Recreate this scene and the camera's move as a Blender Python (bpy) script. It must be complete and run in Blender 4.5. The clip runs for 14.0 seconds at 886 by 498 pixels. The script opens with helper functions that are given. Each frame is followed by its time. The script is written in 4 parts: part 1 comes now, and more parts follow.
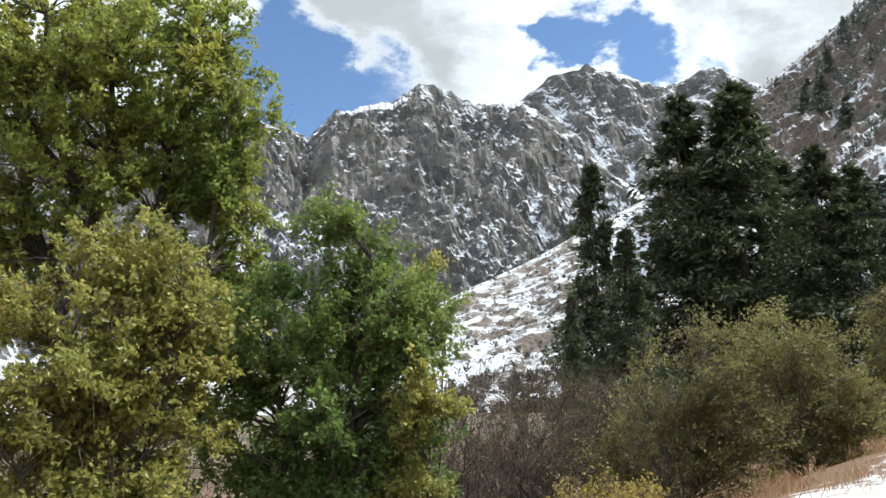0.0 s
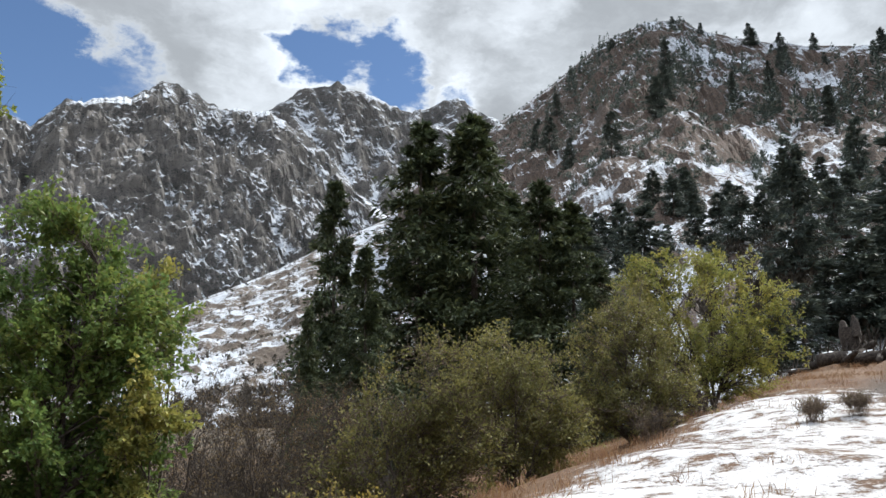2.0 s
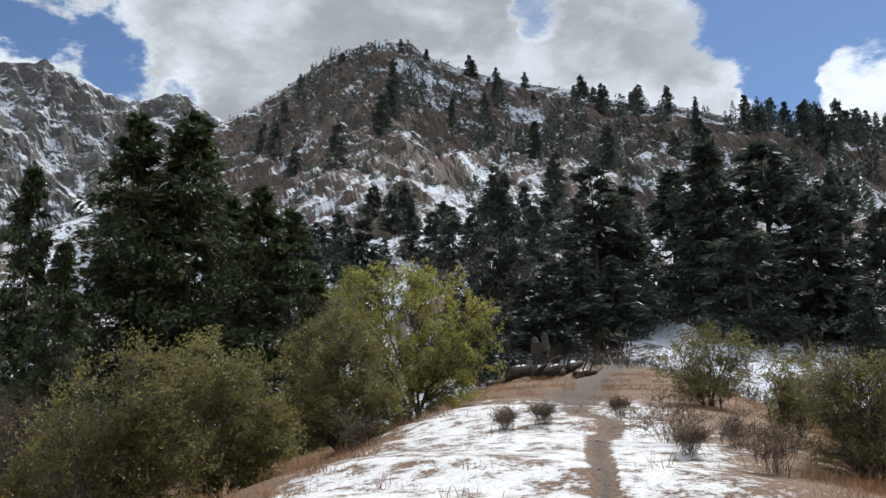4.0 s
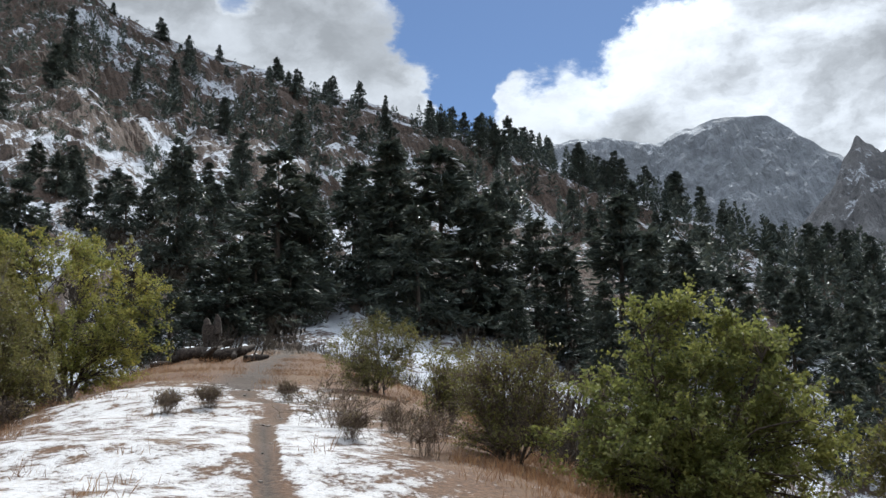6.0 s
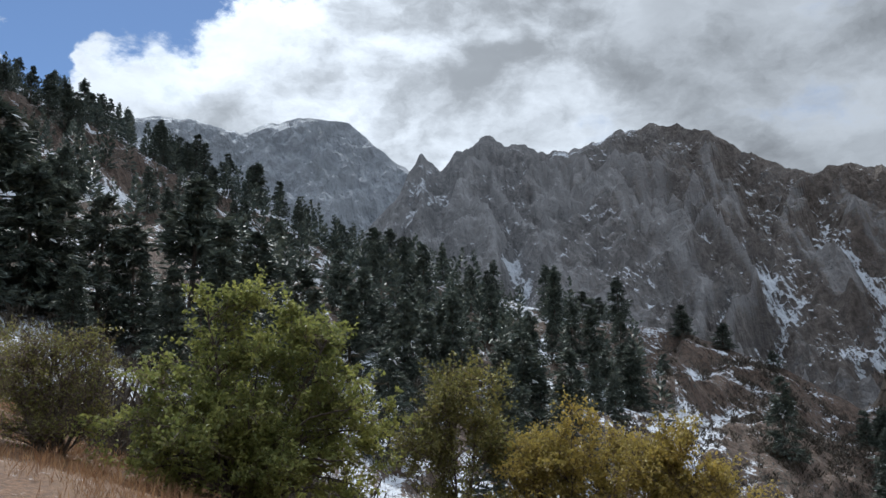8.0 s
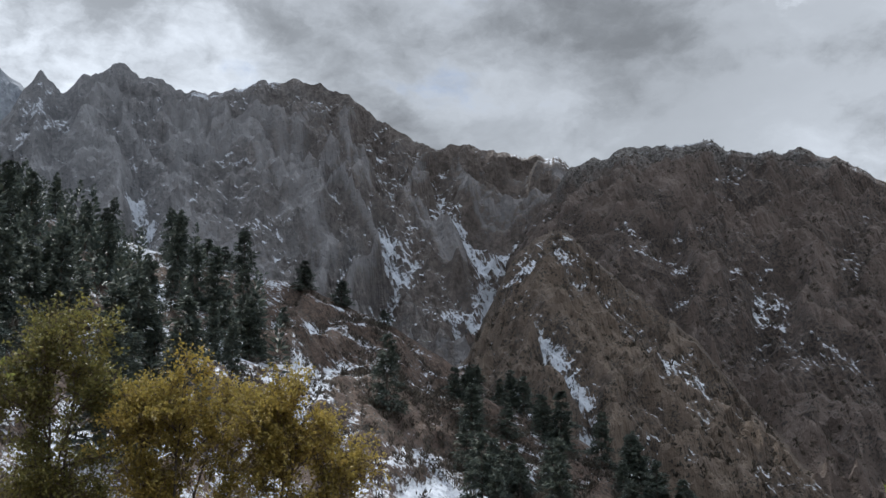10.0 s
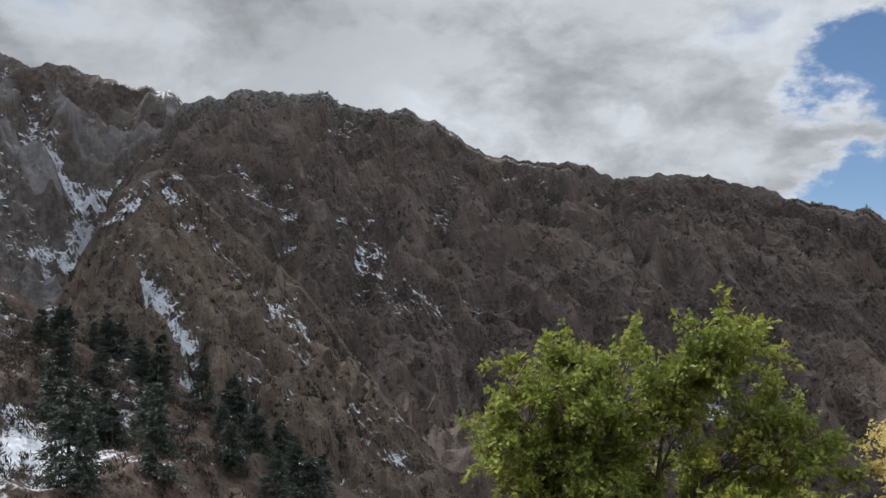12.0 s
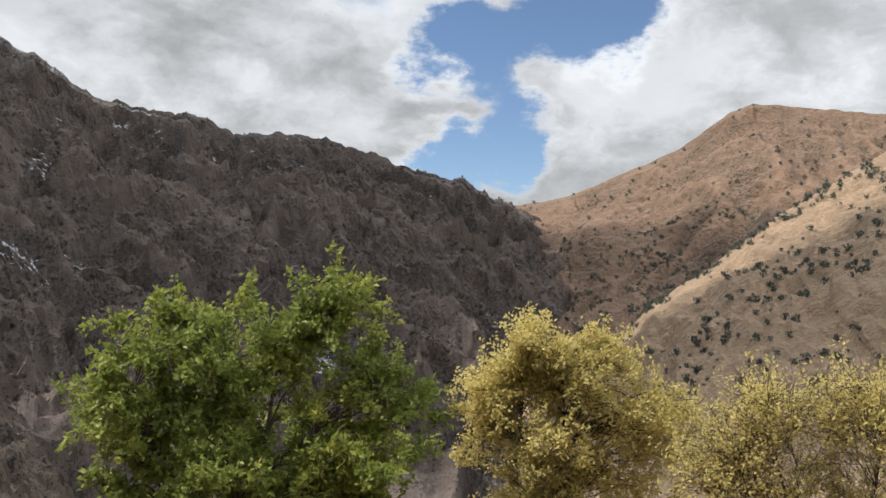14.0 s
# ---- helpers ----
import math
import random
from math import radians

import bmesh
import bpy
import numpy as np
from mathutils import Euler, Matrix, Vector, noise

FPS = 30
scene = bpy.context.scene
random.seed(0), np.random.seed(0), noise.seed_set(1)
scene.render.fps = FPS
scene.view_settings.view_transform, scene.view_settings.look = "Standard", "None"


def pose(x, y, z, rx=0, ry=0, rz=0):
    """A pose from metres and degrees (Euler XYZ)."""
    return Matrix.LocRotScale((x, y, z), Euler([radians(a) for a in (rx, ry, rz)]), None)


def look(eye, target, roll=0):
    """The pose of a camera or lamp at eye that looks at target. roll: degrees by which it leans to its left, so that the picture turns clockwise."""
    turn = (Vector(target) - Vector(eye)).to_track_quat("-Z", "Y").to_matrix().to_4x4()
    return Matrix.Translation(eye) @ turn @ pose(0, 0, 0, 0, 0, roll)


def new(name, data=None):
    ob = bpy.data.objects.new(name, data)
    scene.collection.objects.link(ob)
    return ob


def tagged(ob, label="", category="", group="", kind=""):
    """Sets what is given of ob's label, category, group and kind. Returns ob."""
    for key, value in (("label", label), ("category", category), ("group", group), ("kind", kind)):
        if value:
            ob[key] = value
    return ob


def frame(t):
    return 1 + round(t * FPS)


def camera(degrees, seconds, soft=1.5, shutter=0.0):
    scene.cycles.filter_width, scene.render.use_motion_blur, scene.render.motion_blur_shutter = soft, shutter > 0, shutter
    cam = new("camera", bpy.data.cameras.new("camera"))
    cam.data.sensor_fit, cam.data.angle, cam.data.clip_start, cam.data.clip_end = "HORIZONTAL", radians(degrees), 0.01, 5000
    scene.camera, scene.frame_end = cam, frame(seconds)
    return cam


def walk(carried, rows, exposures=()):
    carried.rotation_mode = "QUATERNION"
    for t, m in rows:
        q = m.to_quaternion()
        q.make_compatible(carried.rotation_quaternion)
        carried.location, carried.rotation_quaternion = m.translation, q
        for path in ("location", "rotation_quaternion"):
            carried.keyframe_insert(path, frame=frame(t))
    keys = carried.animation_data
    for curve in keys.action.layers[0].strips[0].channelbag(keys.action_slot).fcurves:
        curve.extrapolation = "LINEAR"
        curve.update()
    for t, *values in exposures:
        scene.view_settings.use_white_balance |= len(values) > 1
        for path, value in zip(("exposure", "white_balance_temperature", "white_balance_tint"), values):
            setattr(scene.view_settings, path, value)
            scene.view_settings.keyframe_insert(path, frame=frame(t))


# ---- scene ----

# ------------------------------------------------------------------ camera
cam = camera(54.5, 14.0)
EYE = (0.0, 0.0, 1.6)
PATH = [  # seconds, yaw, pitch, roll
    (0.0, 0.2, 12.0, -1.02), (0.5, -3.31, 12.12, -0.74), (1.0, -7.3, 12.28, -0.43), (1.5, -12.02, 12.65, -0.56),
    (2.0, -17.26, 13.22, -0.62), (2.5, -22.31, 13.61, -0.41), (5.0, -45.86, 13.37, 0.74), (5.5, -51.46, 12.98, 0.77),
    (6.0, -57.63, 12.72, 0.42), (6.5, -64.15, 12.65, 0.16), (7.0, -71.66, 12.52, 0.31), (7.5, -79.12, 12.19, 0.7),
    (10.0, -110.79, 8.34, -0.45), (10.5, -117.71, 7.39, -0.98), (11.0, -124.43, 6.47, -1.03), (11.5, -130.57, 5.63, -0.76),
    (12.0, -136.49, 4.84, -0.56), (12.5, -142.33, 4.11, -0.28), (13.0, -148.53, 3.41, -0.2), (13.5, -155.2, 2.74, -0.52),
    (14.0, -161.65, 2.31, -0.89)]
walk(cam, [(t, pose(*EYE, 90 + pitch, roll, yaw)) for t, yaw, pitch, roll in PATH], [
    (0.0, 0.98, 6050, 5), (1.0, 0.82, 6050, 6), (2.5, 0.44, 6000, 9), (5.0, 0.28, 6000, 9), (7.5, 0.20, 5800, 8), (11.0, 0.22, 6000, 10), (12.5, 0.34, 6200, 10), (14.0, 0.52, 6350, 10)])


# ------------------------------------------------------------------ world, sun
SUN_AZ, SUN_EL = 74.0, 54.0          # compass from +y, clockwise


def bearing(az, el=0.0):
    a, e = radians(az), radians(el)
    return Vector((math.sin(a) * math.cos(e), math.cos(a) * math.cos(e), math.sin(e)))


def place(az, el, d):
    """A point d metres off on the level, in the direction az, seen at the elevation el."""
    return Vector((d * math.sin(radians(az)), d * math.cos(radians(az)), EYE[2] + d * math.tan(radians(el))))


class Nodes:
    def __init__(self, tree):
        self.tree, self.links = tree, tree.links

    def put(self, kind, **values):
        n = self.tree.nodes.new(kind)
        for key, value in values.items():
            setattr(n, key, value)
        return n

    def wire(self, value, socket):
        if isinstance(value, bpy.types.NodeSocket):
            self.links.new(value, socket)
        elif value is not None:
            socket.default_value = value

    def math(self, op, a, b=None, c=None, clamp=False):
        n = self.put("ShaderNodeMath", operation=op, use_clamp=clamp)
        for value, socket in zip((a, b, c), n.inputs):
            self.wire(value, socket)
        return n.outputs[0]

    def vec(self, op, a, b=None, out=0):
        n = self.put("ShaderNodeVectorMath", operation=op)
        self.wire(a, n.inputs[0])
        if op == "SCALE":
            self.wire(b, n.inputs["Scale"])
        else:
            self.wire(b, n.inputs[1])
        return n.outputs[out]

    def noise(self, vector, scale, detail=4.0, rough=0.55, out=0, distort=0.0):
        n = self.put("ShaderNodeTexNoise")
        self.wire(vector, n.inputs["Vector"])
        for key, value in (("Scale", scale), ("Detail", detail), ("Roughness", rough), ("Distortion", distort)):
            n.inputs[key].default_value = value
        return n.outputs[out]

    def ramp(self, value, low, high, a=0.0, b=1.0, smooth=True):
        n = self.put("ShaderNodeMapRange", interpolation_type="SMOOTHSTEP" if smooth else "LINEAR")
        for key, v in zip(("Value", "From Min", "From Max", "To Min", "To Max"), (value, low, high, a, b)):
            self.wire(v, n.inputs[key])
        return n.outputs[0]

    def mix(self, f, a, b, blend="MIX"):
        n = self.put("ShaderNodeMix", data_type="RGBA", blend_type=blend)
        self.wire(f, n.inputs[0])
        self.wire((*a, 1) if isinstance(a, tuple) else a, n.inputs[6])
        self.wire((*b, 1) if isinstance(b, tuple) else b, n.inputs[7])
        return n.outputs[2]

    def bump(self, height, strength, distance):
        n = self.put("ShaderNodeBump")
        n.inputs["Strength"].default_value, n.inputs["Distance"].default_value = strength, distance
        self.wire(height, n.inputs["Height"])
        return n.outputs[0]


world = bpy.data.worlds.new("sky")
scene.world = world
world.use_nodes = True
world.node_tree.nodes.clear()
w = Nodes(world.node_tree)
sky = w.put("ShaderNodeTexSky", sky_type="NISHITA", sun_disc=False, sun_elevation=radians(SUN_EL), sun_rotation=radians(SUN_AZ),
            altitude=1800.0, air_density=1.0, dust_density=0.6, ozone_density=2.0)
way = w.put("ShaderNodeTexCoord").outputs["Generated"]
flat = w.vec("MULTIPLY", way, (1.0, 1.0, 1.7))
swirl = w.vec("SUBTRACT", w.noise(flat, 6.0, 10.0, 0.62, out=1), (0.5, 0.5, 0.5))
warped = w.vec("ADD", way, w.vec("SCALE", swirl, 0.20))
density = w.math("MULTIPLY_ADD", w.noise(w.vec("ADD", flat, w.vec("SCALE", swirl, 0.12)), 5.0, 10.0, 0.6), 1.3, 0.22)
# gaps of blue between the clouds: compass, elevation, reach, depth
for az, el, reach, depth in ((-12, 23, 0.085, 0.75), (-6.5, 21, 0.075, 0.65), (8, 25, 0.055, 0.7), (13, 24.3, 0.05, 0.65), (18, 22.8, 0.04, 0.5),
                             (42, 29, 0.04, 0.4), (59.5, 26, 0.085, 0.8), (66, 29.5, 0.11, 0.9), (74, 33, 0.12, 0.9), (60, 22, 0.055, 0.7), (58, 36, 0.2, 0.4),
                             (163.5, 15.5, 0.085, 0.7), (171, 17, 0.08, 0.65), (165.5, 9, 0.06, 0.6), (161, 8.0, 0.05, 0.5), (133, 24, 0.03, 0.4)):
    away = w.vec("DISTANCE", warped, tuple(bearing(az, el)), out=1)
    density = w.math("SUBTRACT", density, w.ramp(away, reach * 1.15, reach * 0.45, 0.0, depth))
cover = w.ramp(density, 0.34, 0.74)
to_sun = w.vec("DISTANCE", warped, tuple(bearing(82, 27)), out=1)
shine = w.ramp(to_sun, 0.42, 0.05)
billow = w.noise(w.vec("ADD", w.vec("ADD", flat, w.vec("SCALE", swirl, 0.10)), (3.1, 1.7, 0.4)), 4.2, 9.0, 0.58)
gloom = w.ramp(billow, 0.38, 0.60)
light = w.math("MULTIPLY_ADD", gloom, 0.30, 0.33)
heavy = w.ramp(w.vec("DISTANCE", warped, tuple(bearing(116, 22)), out=1), 0.55, 0.1, 1.0, 0.62)   # thick cloud over the brown range
light = w.math("MULTIPLY", light, heavy)
light = w.math("MULTIPLY", light, w.ramp(w.vec("DISTANCE", warped, tuple(bearing(158, 19)), out=1), 0.5, 0.1, 1.0, 0.78))
light = w.math("ADD", light, w.math("MULTIPLY", shine, w.math("MULTIPLY_ADD", gloom, 0.30, 0.04)))
edge = w.ramp(density, 1.0, 0.55, 0.0, 0.18)
light = w.math("ADD", light, edge)
apart = w.put("ShaderNodeSeparateXYZ")
w.links.new(way, apart.inputs[0])
light = w.math("MULTIPLY", light, w.ramp(apart.outputs[2], 0.48, 0.85, 1.0, 2.7))   # unseen cloud overhead, brightened as added fill for the shaded sides
cloud_shade = w.put("ShaderNodeCombineColor")
for k, tone in enumerate((0.965, 0.985, 1.0)):
    w.wire(w.math("MULTIPLY", light, tone), cloud_shade.inputs[k])
SKY_STRENGTH = 0.085
blue = w.vec("SCALE", sky.outputs[0], SKY_STRENGTH)
over = w.mix(cover, blue, cloud_shade.outputs[0])
back = w.put("ShaderNodeBackground")
w.wire(over, back.inputs["Color"])
back.inputs["Strength"].default_value = 1.0
w.links.new(back.outputs[0], w.put("ShaderNodeOutputWorld").inputs[0])

sun_data = bpy.data.lights.new("sun", "SUN")
sun_data.energy, sun_data.angle, sun_data.color = 4.0, radians(0.8), (1.0, 0.93, 0.82)
sun = new("sun", sun_data)
sun.matrix_world = look(bearing(SUN_AZ, SUN_EL) * 900, (0, 0, 0))


# ------------------------------------------------------------------ materials
def material(name):
    m = bpy.data.materials.new(name)
    m.use_nodes = True
    m.node_tree.nodes.clear()
    n = Nodes(m.node_tree)
    shader = n.put("ShaderNodeBsdfPrincipled")
    out = n.put("ShaderNodeOutputMaterial")
    n.links.new(shader.outputs[0], out.inputs[0])
    n.out = out
    shader.inputs["Specular IOR Level"].default_value = 0.25
    return m, n, shader


def attribute(n, name):
    return n.put("ShaderNodeAttribute", attribute_name=name).outputs["Fac"]


SNOW = (0.46, 0.49, 0.54)


def mountain_material(name, rock, rock_dark, growth, growth_amount, snow_amount, snow_scale, grain, stretch=(1, 1, 1), cliff=None, drift=0.09, turf=None, rib=0.0, bare_of_snow=None):
    """Rock with low growth and snow on its ledges; grain: size of the rock's marks in metres; drift: how strongly snow keeps to the gullies; turf: y0, y1 between which it turns to another colour;
    rib: how far bare rock keeps to the ribs and growth to the gullies; bare_of_snow: axis, where snow ends, where it lies in full."""
    m, n, s = material(name)
    at = n.put("ShaderNodeTexCoord").outputs["Object"]
    at = n.vec("MULTIPLY", at, stretch)
    up = n.put("ShaderNodeSeparateXYZ")
    n.links.new(n.put("ShaderNodeNewGeometry").outputs["Normal"], up.inputs[0])
    tall = n.put("ShaderNodeSeparateXYZ")
    n.links.new(at, tall.inputs[0])
    broad, fine = n.noise(at, 0.35 / grain, 6, 0.6), n.noise(at, 2.2 / grain, 6, 0.65, distort=0.4)
    colour = n.mix(n.ramp(fine, 0.36, 0.64), rock_dark, rock)
    colour = n.mix(n.ramp(broad, 0.35, 0.7), colour, tuple(c * 0.72 for c in rock))
    if cliff:
        reach = n.math("ADD", tall.outputs[2], n.math("MULTIPLY_ADD", broad, 260.0, -130.0))
        colour = n.mix(n.ramp(reach, cliff[0], cliff[0] + 60.0), colour, n.mix(n.ramp(fine, 0.4, 0.6), tuple(c * 0.4 for c in cliff[1]), cliff[1]))
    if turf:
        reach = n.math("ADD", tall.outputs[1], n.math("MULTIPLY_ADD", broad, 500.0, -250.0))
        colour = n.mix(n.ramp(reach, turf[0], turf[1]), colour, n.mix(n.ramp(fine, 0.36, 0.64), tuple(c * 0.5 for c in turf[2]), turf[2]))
    tuft = n.noise(at, 4.5 / grain, 3, 0.7)
    bush = n.math("ADD", tuft, n.math("MULTIPLY_ADD", broad, 0.5, -0.25))
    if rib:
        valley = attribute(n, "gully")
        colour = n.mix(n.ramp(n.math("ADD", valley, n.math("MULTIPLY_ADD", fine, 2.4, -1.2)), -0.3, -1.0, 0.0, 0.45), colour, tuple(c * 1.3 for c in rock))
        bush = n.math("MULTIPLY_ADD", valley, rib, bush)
    colour = n.mix(n.ramp(bush, 0.62 - growth_amount, 0.70 - growth_amount), colour, growth)
    lie = n.noise(at, snow_scale, 7, 0.62, distort=0.5)
    hold = n.math("ADD", n.math("MULTIPLY_ADD", up.outputs[2], 0.55, -0.36), n.math("MULTIPLY_ADD", lie, 1.0, -0.5))
    hold = n.math("ADD", hold, n.math("MULTIPLY_ADD", tuft, 0.7, -0.35))
    hold = n.math("MULTIPLY_ADD", attribute(n, "gully"), drift, hold)
    if bare_of_snow:
        hold = n.math("ADD", hold, n.ramp(tall.outputs[bare_of_snow[0]], bare_of_snow[1], bare_of_snow[2], -0.19, 0.0))
    snow = n.ramp(hold, 0.28 - snow_amount, 0.40 - snow_amount)
    colour = n.mix(snow, colour, SNOW)
    n.wire(colour, s.inputs["Base Color"])
    s.inputs["Roughness"].default_value = 0.9
    high = n.math("MULTIPLY_ADD", fine, 0.6, n.math("MULTIPLY", tuft, 0.4))
    n.wire(n.bump(high, 0.9, grain * 0.35), s.inputs["Normal"])
    return m


def leaf_material(name, colours, glow=0.35, patch=0.7, spread=0.35):
    """Leaves; colours: three tones that run from leaf to leaf and in patches through the crown."""
    m, n, s = material(name)
    at = n.put("ShaderNodeTexCoord").outputs["Object"]
    rand = n.put("ShaderNodeNewGeometry").outputs["Random Per Island"]
    mood = n.math("MULTIPLY_ADD", n.noise(at, patch, 3, 0.6), 1.5, -0.25)
    value = n.math("ADD", n.math("MULTIPLY", rand, spread), n.math("MULTIPLY", mood, 1.0 - spread), clamp=True)
    r = n.put("ShaderNodeValToRGB")
    n.wire(value, r.inputs[0])
    r.color_ramp.elements[0].position, r.color_ramp.elements[0].color = 0.25, (*colours[0], 1)
    r.color_ramp.elements[1].position, r.color_ramp.elements[1].color = 0.85, (*colours[2], 1)
    r.color_ramp.elements.new(0.55).color = (*colours[1], 1)
    n.wire(r.outputs[0], s.inputs["Base Color"])
    s.inputs["Roughness"].default_value = 0.5
    s.inputs["Specular IOR Level"].default_value = 0.3
    t = n.put("ShaderNodeBsdfTranslucent")
    n.wire(r.outputs[0], t.inputs[0])
    both = n.put("ShaderNodeMixShader")
    both.inputs[0].default_value = glow
    n.links.new(s.outputs[0], both.inputs[1])
    n.links.new(t.outputs[0], both.inputs[2])
    n.links.new(both.outputs[0], n.out.inputs[0])
    return m


def rough_material(name, a, b, scale, rough=0.9, relief=0.3, size=0.02):
    m, n, s = material(name)
    at = n.put("ShaderNodeTexCoord").outputs["Object"]
    f = n.noise(at, scale, 5, 0.6)
    c = n.mix(n.ramp(f, 0.35, 0.65), a, b)
    c = n.mix(n.ramp(n.noise(at, scale * 0.17, 3), 0.4, 0.7, 0, 0.5), c, tuple(x * 0.6 for x in a))
    n.wire(c, s.inputs["Base Color"])
    s.inputs["Roughness"].default_value = rough
    n.wire(n.bump(f, relief, size), s.inputs["Normal"])
    return m


def ground_material():
    m, n, s = material("thin_snow_on_dry_grass")
    at = n.put("ShaderNodeTexCoord").outputs["Object"]
    fine, mid, broad = n.noise(at, 14, 5, 0.65), n.noise(at, 2.6, 6, 0.62), n.noise(at, 0.35, 4)
    soil = n.mix(n.ramp(fine, 0.35, 0.65), (0.030, 0.021, 0.016), (0.068, 0.048, 0.036))
    grass = n.mix(n.ramp(fine, 0.3, 0.7), (0.058, 0.031, 0.018), (0.14, 0.076, 0.04))
    grass = n.mix(n.ramp(broad, 0.4, 0.65, 0, 0.4), grass, (0.14, 0.09, 0.048))
    colour = n.mix(attribute(n, "worn"), grass, soil)
    colour = n.mix(attribute(n, "wild"), colour, n.mix(n.ramp(broad, 0.35, 0.65), (0.045, 0.038, 0.028), (0.12, 0.09, 0.06)))
    snow = n.math("ADD", attribute(n, "snow"), n.math("MULTIPLY_ADD", mid, 1.9, -0.95))
    snow = n.math("ADD", snow, n.math("MULTIPLY_ADD", fine, 1.3, -0.65))
    snow = n.ramp(snow, 0.40, 0.74)
    colour = n.mix(snow, colour, n.mix(n.ramp(fine, 0.45, 0.72), (0.50, 0.50, 0.515), (0.36, 0.335, 0.31)))
    n.wire(colour, s.inputs["Base Color"])
    s.inputs["Roughness"].default_value = 0.8
    high = n.math("ADD", n.math("MULTIPLY", snow, 0.6), n.math("ADD", fine, mid))
    n.wire(n.bump(high, 0.6, 0.05), s.inputs["Normal"])
    return m


GROUND = ground_material()
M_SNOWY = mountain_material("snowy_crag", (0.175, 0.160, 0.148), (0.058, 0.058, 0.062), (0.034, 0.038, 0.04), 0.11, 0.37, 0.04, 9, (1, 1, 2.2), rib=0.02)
M_TALUS = mountain_material("snow_on_scree", (0.16, 0.13, 0.105), (0.085, 0.07, 0.06), (0.06, 0.047, 0.036), -0.03, 0.27, 0.05, 5, (1, 1, 1.5))
M_FOREST = mountain_material("wooded_snowy_slope", (0.115, 0.083, 0.067), (0.056, 0.043, 0.036), (0.034, 0.032, 0.027), 0.07, 0.275, 0.08, 3.2, bare_of_snow=(1, -90.0, 15.0))
# pale blue here is air haze put into the rock colour
M_BLUE = mountain_material("haze_tinted_crag", (0.34, 0.37, 0.41), (0.23, 0.25, 0.285), (0.15, 0.165, 0.185), -0.08, 0.20, 0.008, 60, drift=0.14)
# grey lightened to stand for haze; the turn to brown is the rock's own
M_DARK = mountain_material("haze_lifted_crag", (0.235, 0.237, 0.247), (0.14, 0.143, 0.152), (0.09, 0.092, 0.098), -0.01, 0.20, 0.014, 20, drift=0.17, turf=(150.0, -550.0, (0.14, 0.118, 0.105)), rib=0.02)
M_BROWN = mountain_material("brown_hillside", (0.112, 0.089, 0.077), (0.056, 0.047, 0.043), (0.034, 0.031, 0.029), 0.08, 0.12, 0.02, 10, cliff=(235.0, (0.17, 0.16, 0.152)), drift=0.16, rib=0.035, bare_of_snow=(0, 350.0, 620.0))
M_KNOB = mountain_material("brown_knob", (0.132, 0.103, 0.08), (0.062, 0.051, 0.045), (0.034, 0.031, 0.028), 0.08, 0.15, 0.02, 8, drift=0.15, rib=0.03)
M_TAN = mountain_material("dry_grass_hill", (0.185, 0.123, 0.085), (0.12, 0.08, 0.056), (0.06, 0.047, 0.033), 0.02, -0.9, 0.02, 13, rib=0.06)
M_STRAW = mountain_material("straw_hill", (0.30, 0.217, 0.145), (0.21, 0.145, 0.095), (0.11, 0.092, 0.05), -0.03, -0.9, 0.02, 8)
CLOUD = rough_material("cloud_white", (0.78, 0.79, 0.81), (0.84, 0.85, 0.87), 0.004, 1.0, 0.0)
BARK = rough_material("bark", (0.05, 0.04, 0.033), (0.12, 0.10, 0.085), 18)
DARK_TWIG = rough_material("dark_twig_bark", (0.035, 0.027, 0.022), (0.075, 0.06, 0.05), 9)
TWIG = rough_material("twig_bark", (0.09, 0.065, 0.05), (0.17, 0.13, 0.10), 9)
DEAD = rough_material("weathered_wood", (0.022, 0.018, 0.016), (0.085, 0.070, 0.06), 11)
STONE = rough_material("stone", (0.14, 0.125, 0.115), (0.30, 0.27, 0.25), 7, relief=0.5)
SNOWCAP = rough_material("lying_snow", (0.76, 0.79, 0.84), (0.84, 0.86, 0.90), 6)
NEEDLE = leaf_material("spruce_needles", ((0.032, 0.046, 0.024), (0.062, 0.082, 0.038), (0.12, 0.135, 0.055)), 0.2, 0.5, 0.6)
# paler and bluer than NEEDLE: distance haze put into the needle colour
NEEDLE_FAR = leaf_material("hazed_needles", ((0.046, 0.062, 0.056), (0.07, 0.088, 0.072), (0.105, 0.115, 0.082)), 0.15, 0.3, 0.6)
GREEN = leaf_material("green_leaves", ((0.14, 0.19, 0.042), (0.24, 0.28, 0.06), (0.40, 0.37, 0.07)), 0.45, 0.6)
DEEP = leaf_material("deep_green_leaves", ((0.09, 0.155, 0.045), (0.15, 0.215, 0.055), (0.28, 0.29, 0.07)), 0.45, 0.6)
TURNING = leaf_material("turning_leaves", ((0.16, 0.185, 0.05), (0.29, 0.285, 0.075), (0.44, 0.36, 0.085)), 0.45, 0.7)
OLIVE = leaf_material("olive_leaves", ((0.11, 0.11, 0.04), (0.19, 0.18, 0.058), (0.30, 0.26, 0.075)), 0.38, 0.7)
RUSTY = leaf_material("rusty_leaves", ((0.09, 0.065, 0.035), (0.15, 0.105, 0.05), (0.20, 0.15, 0.06)), 0.3, 0.8)
GOLD = leaf_material("golden_leaves", ((0.21, 0.175, 0.05), (0.33, 0.26, 0.066), (0.43, 0.31, 0.075)), 0.42, 0.7)
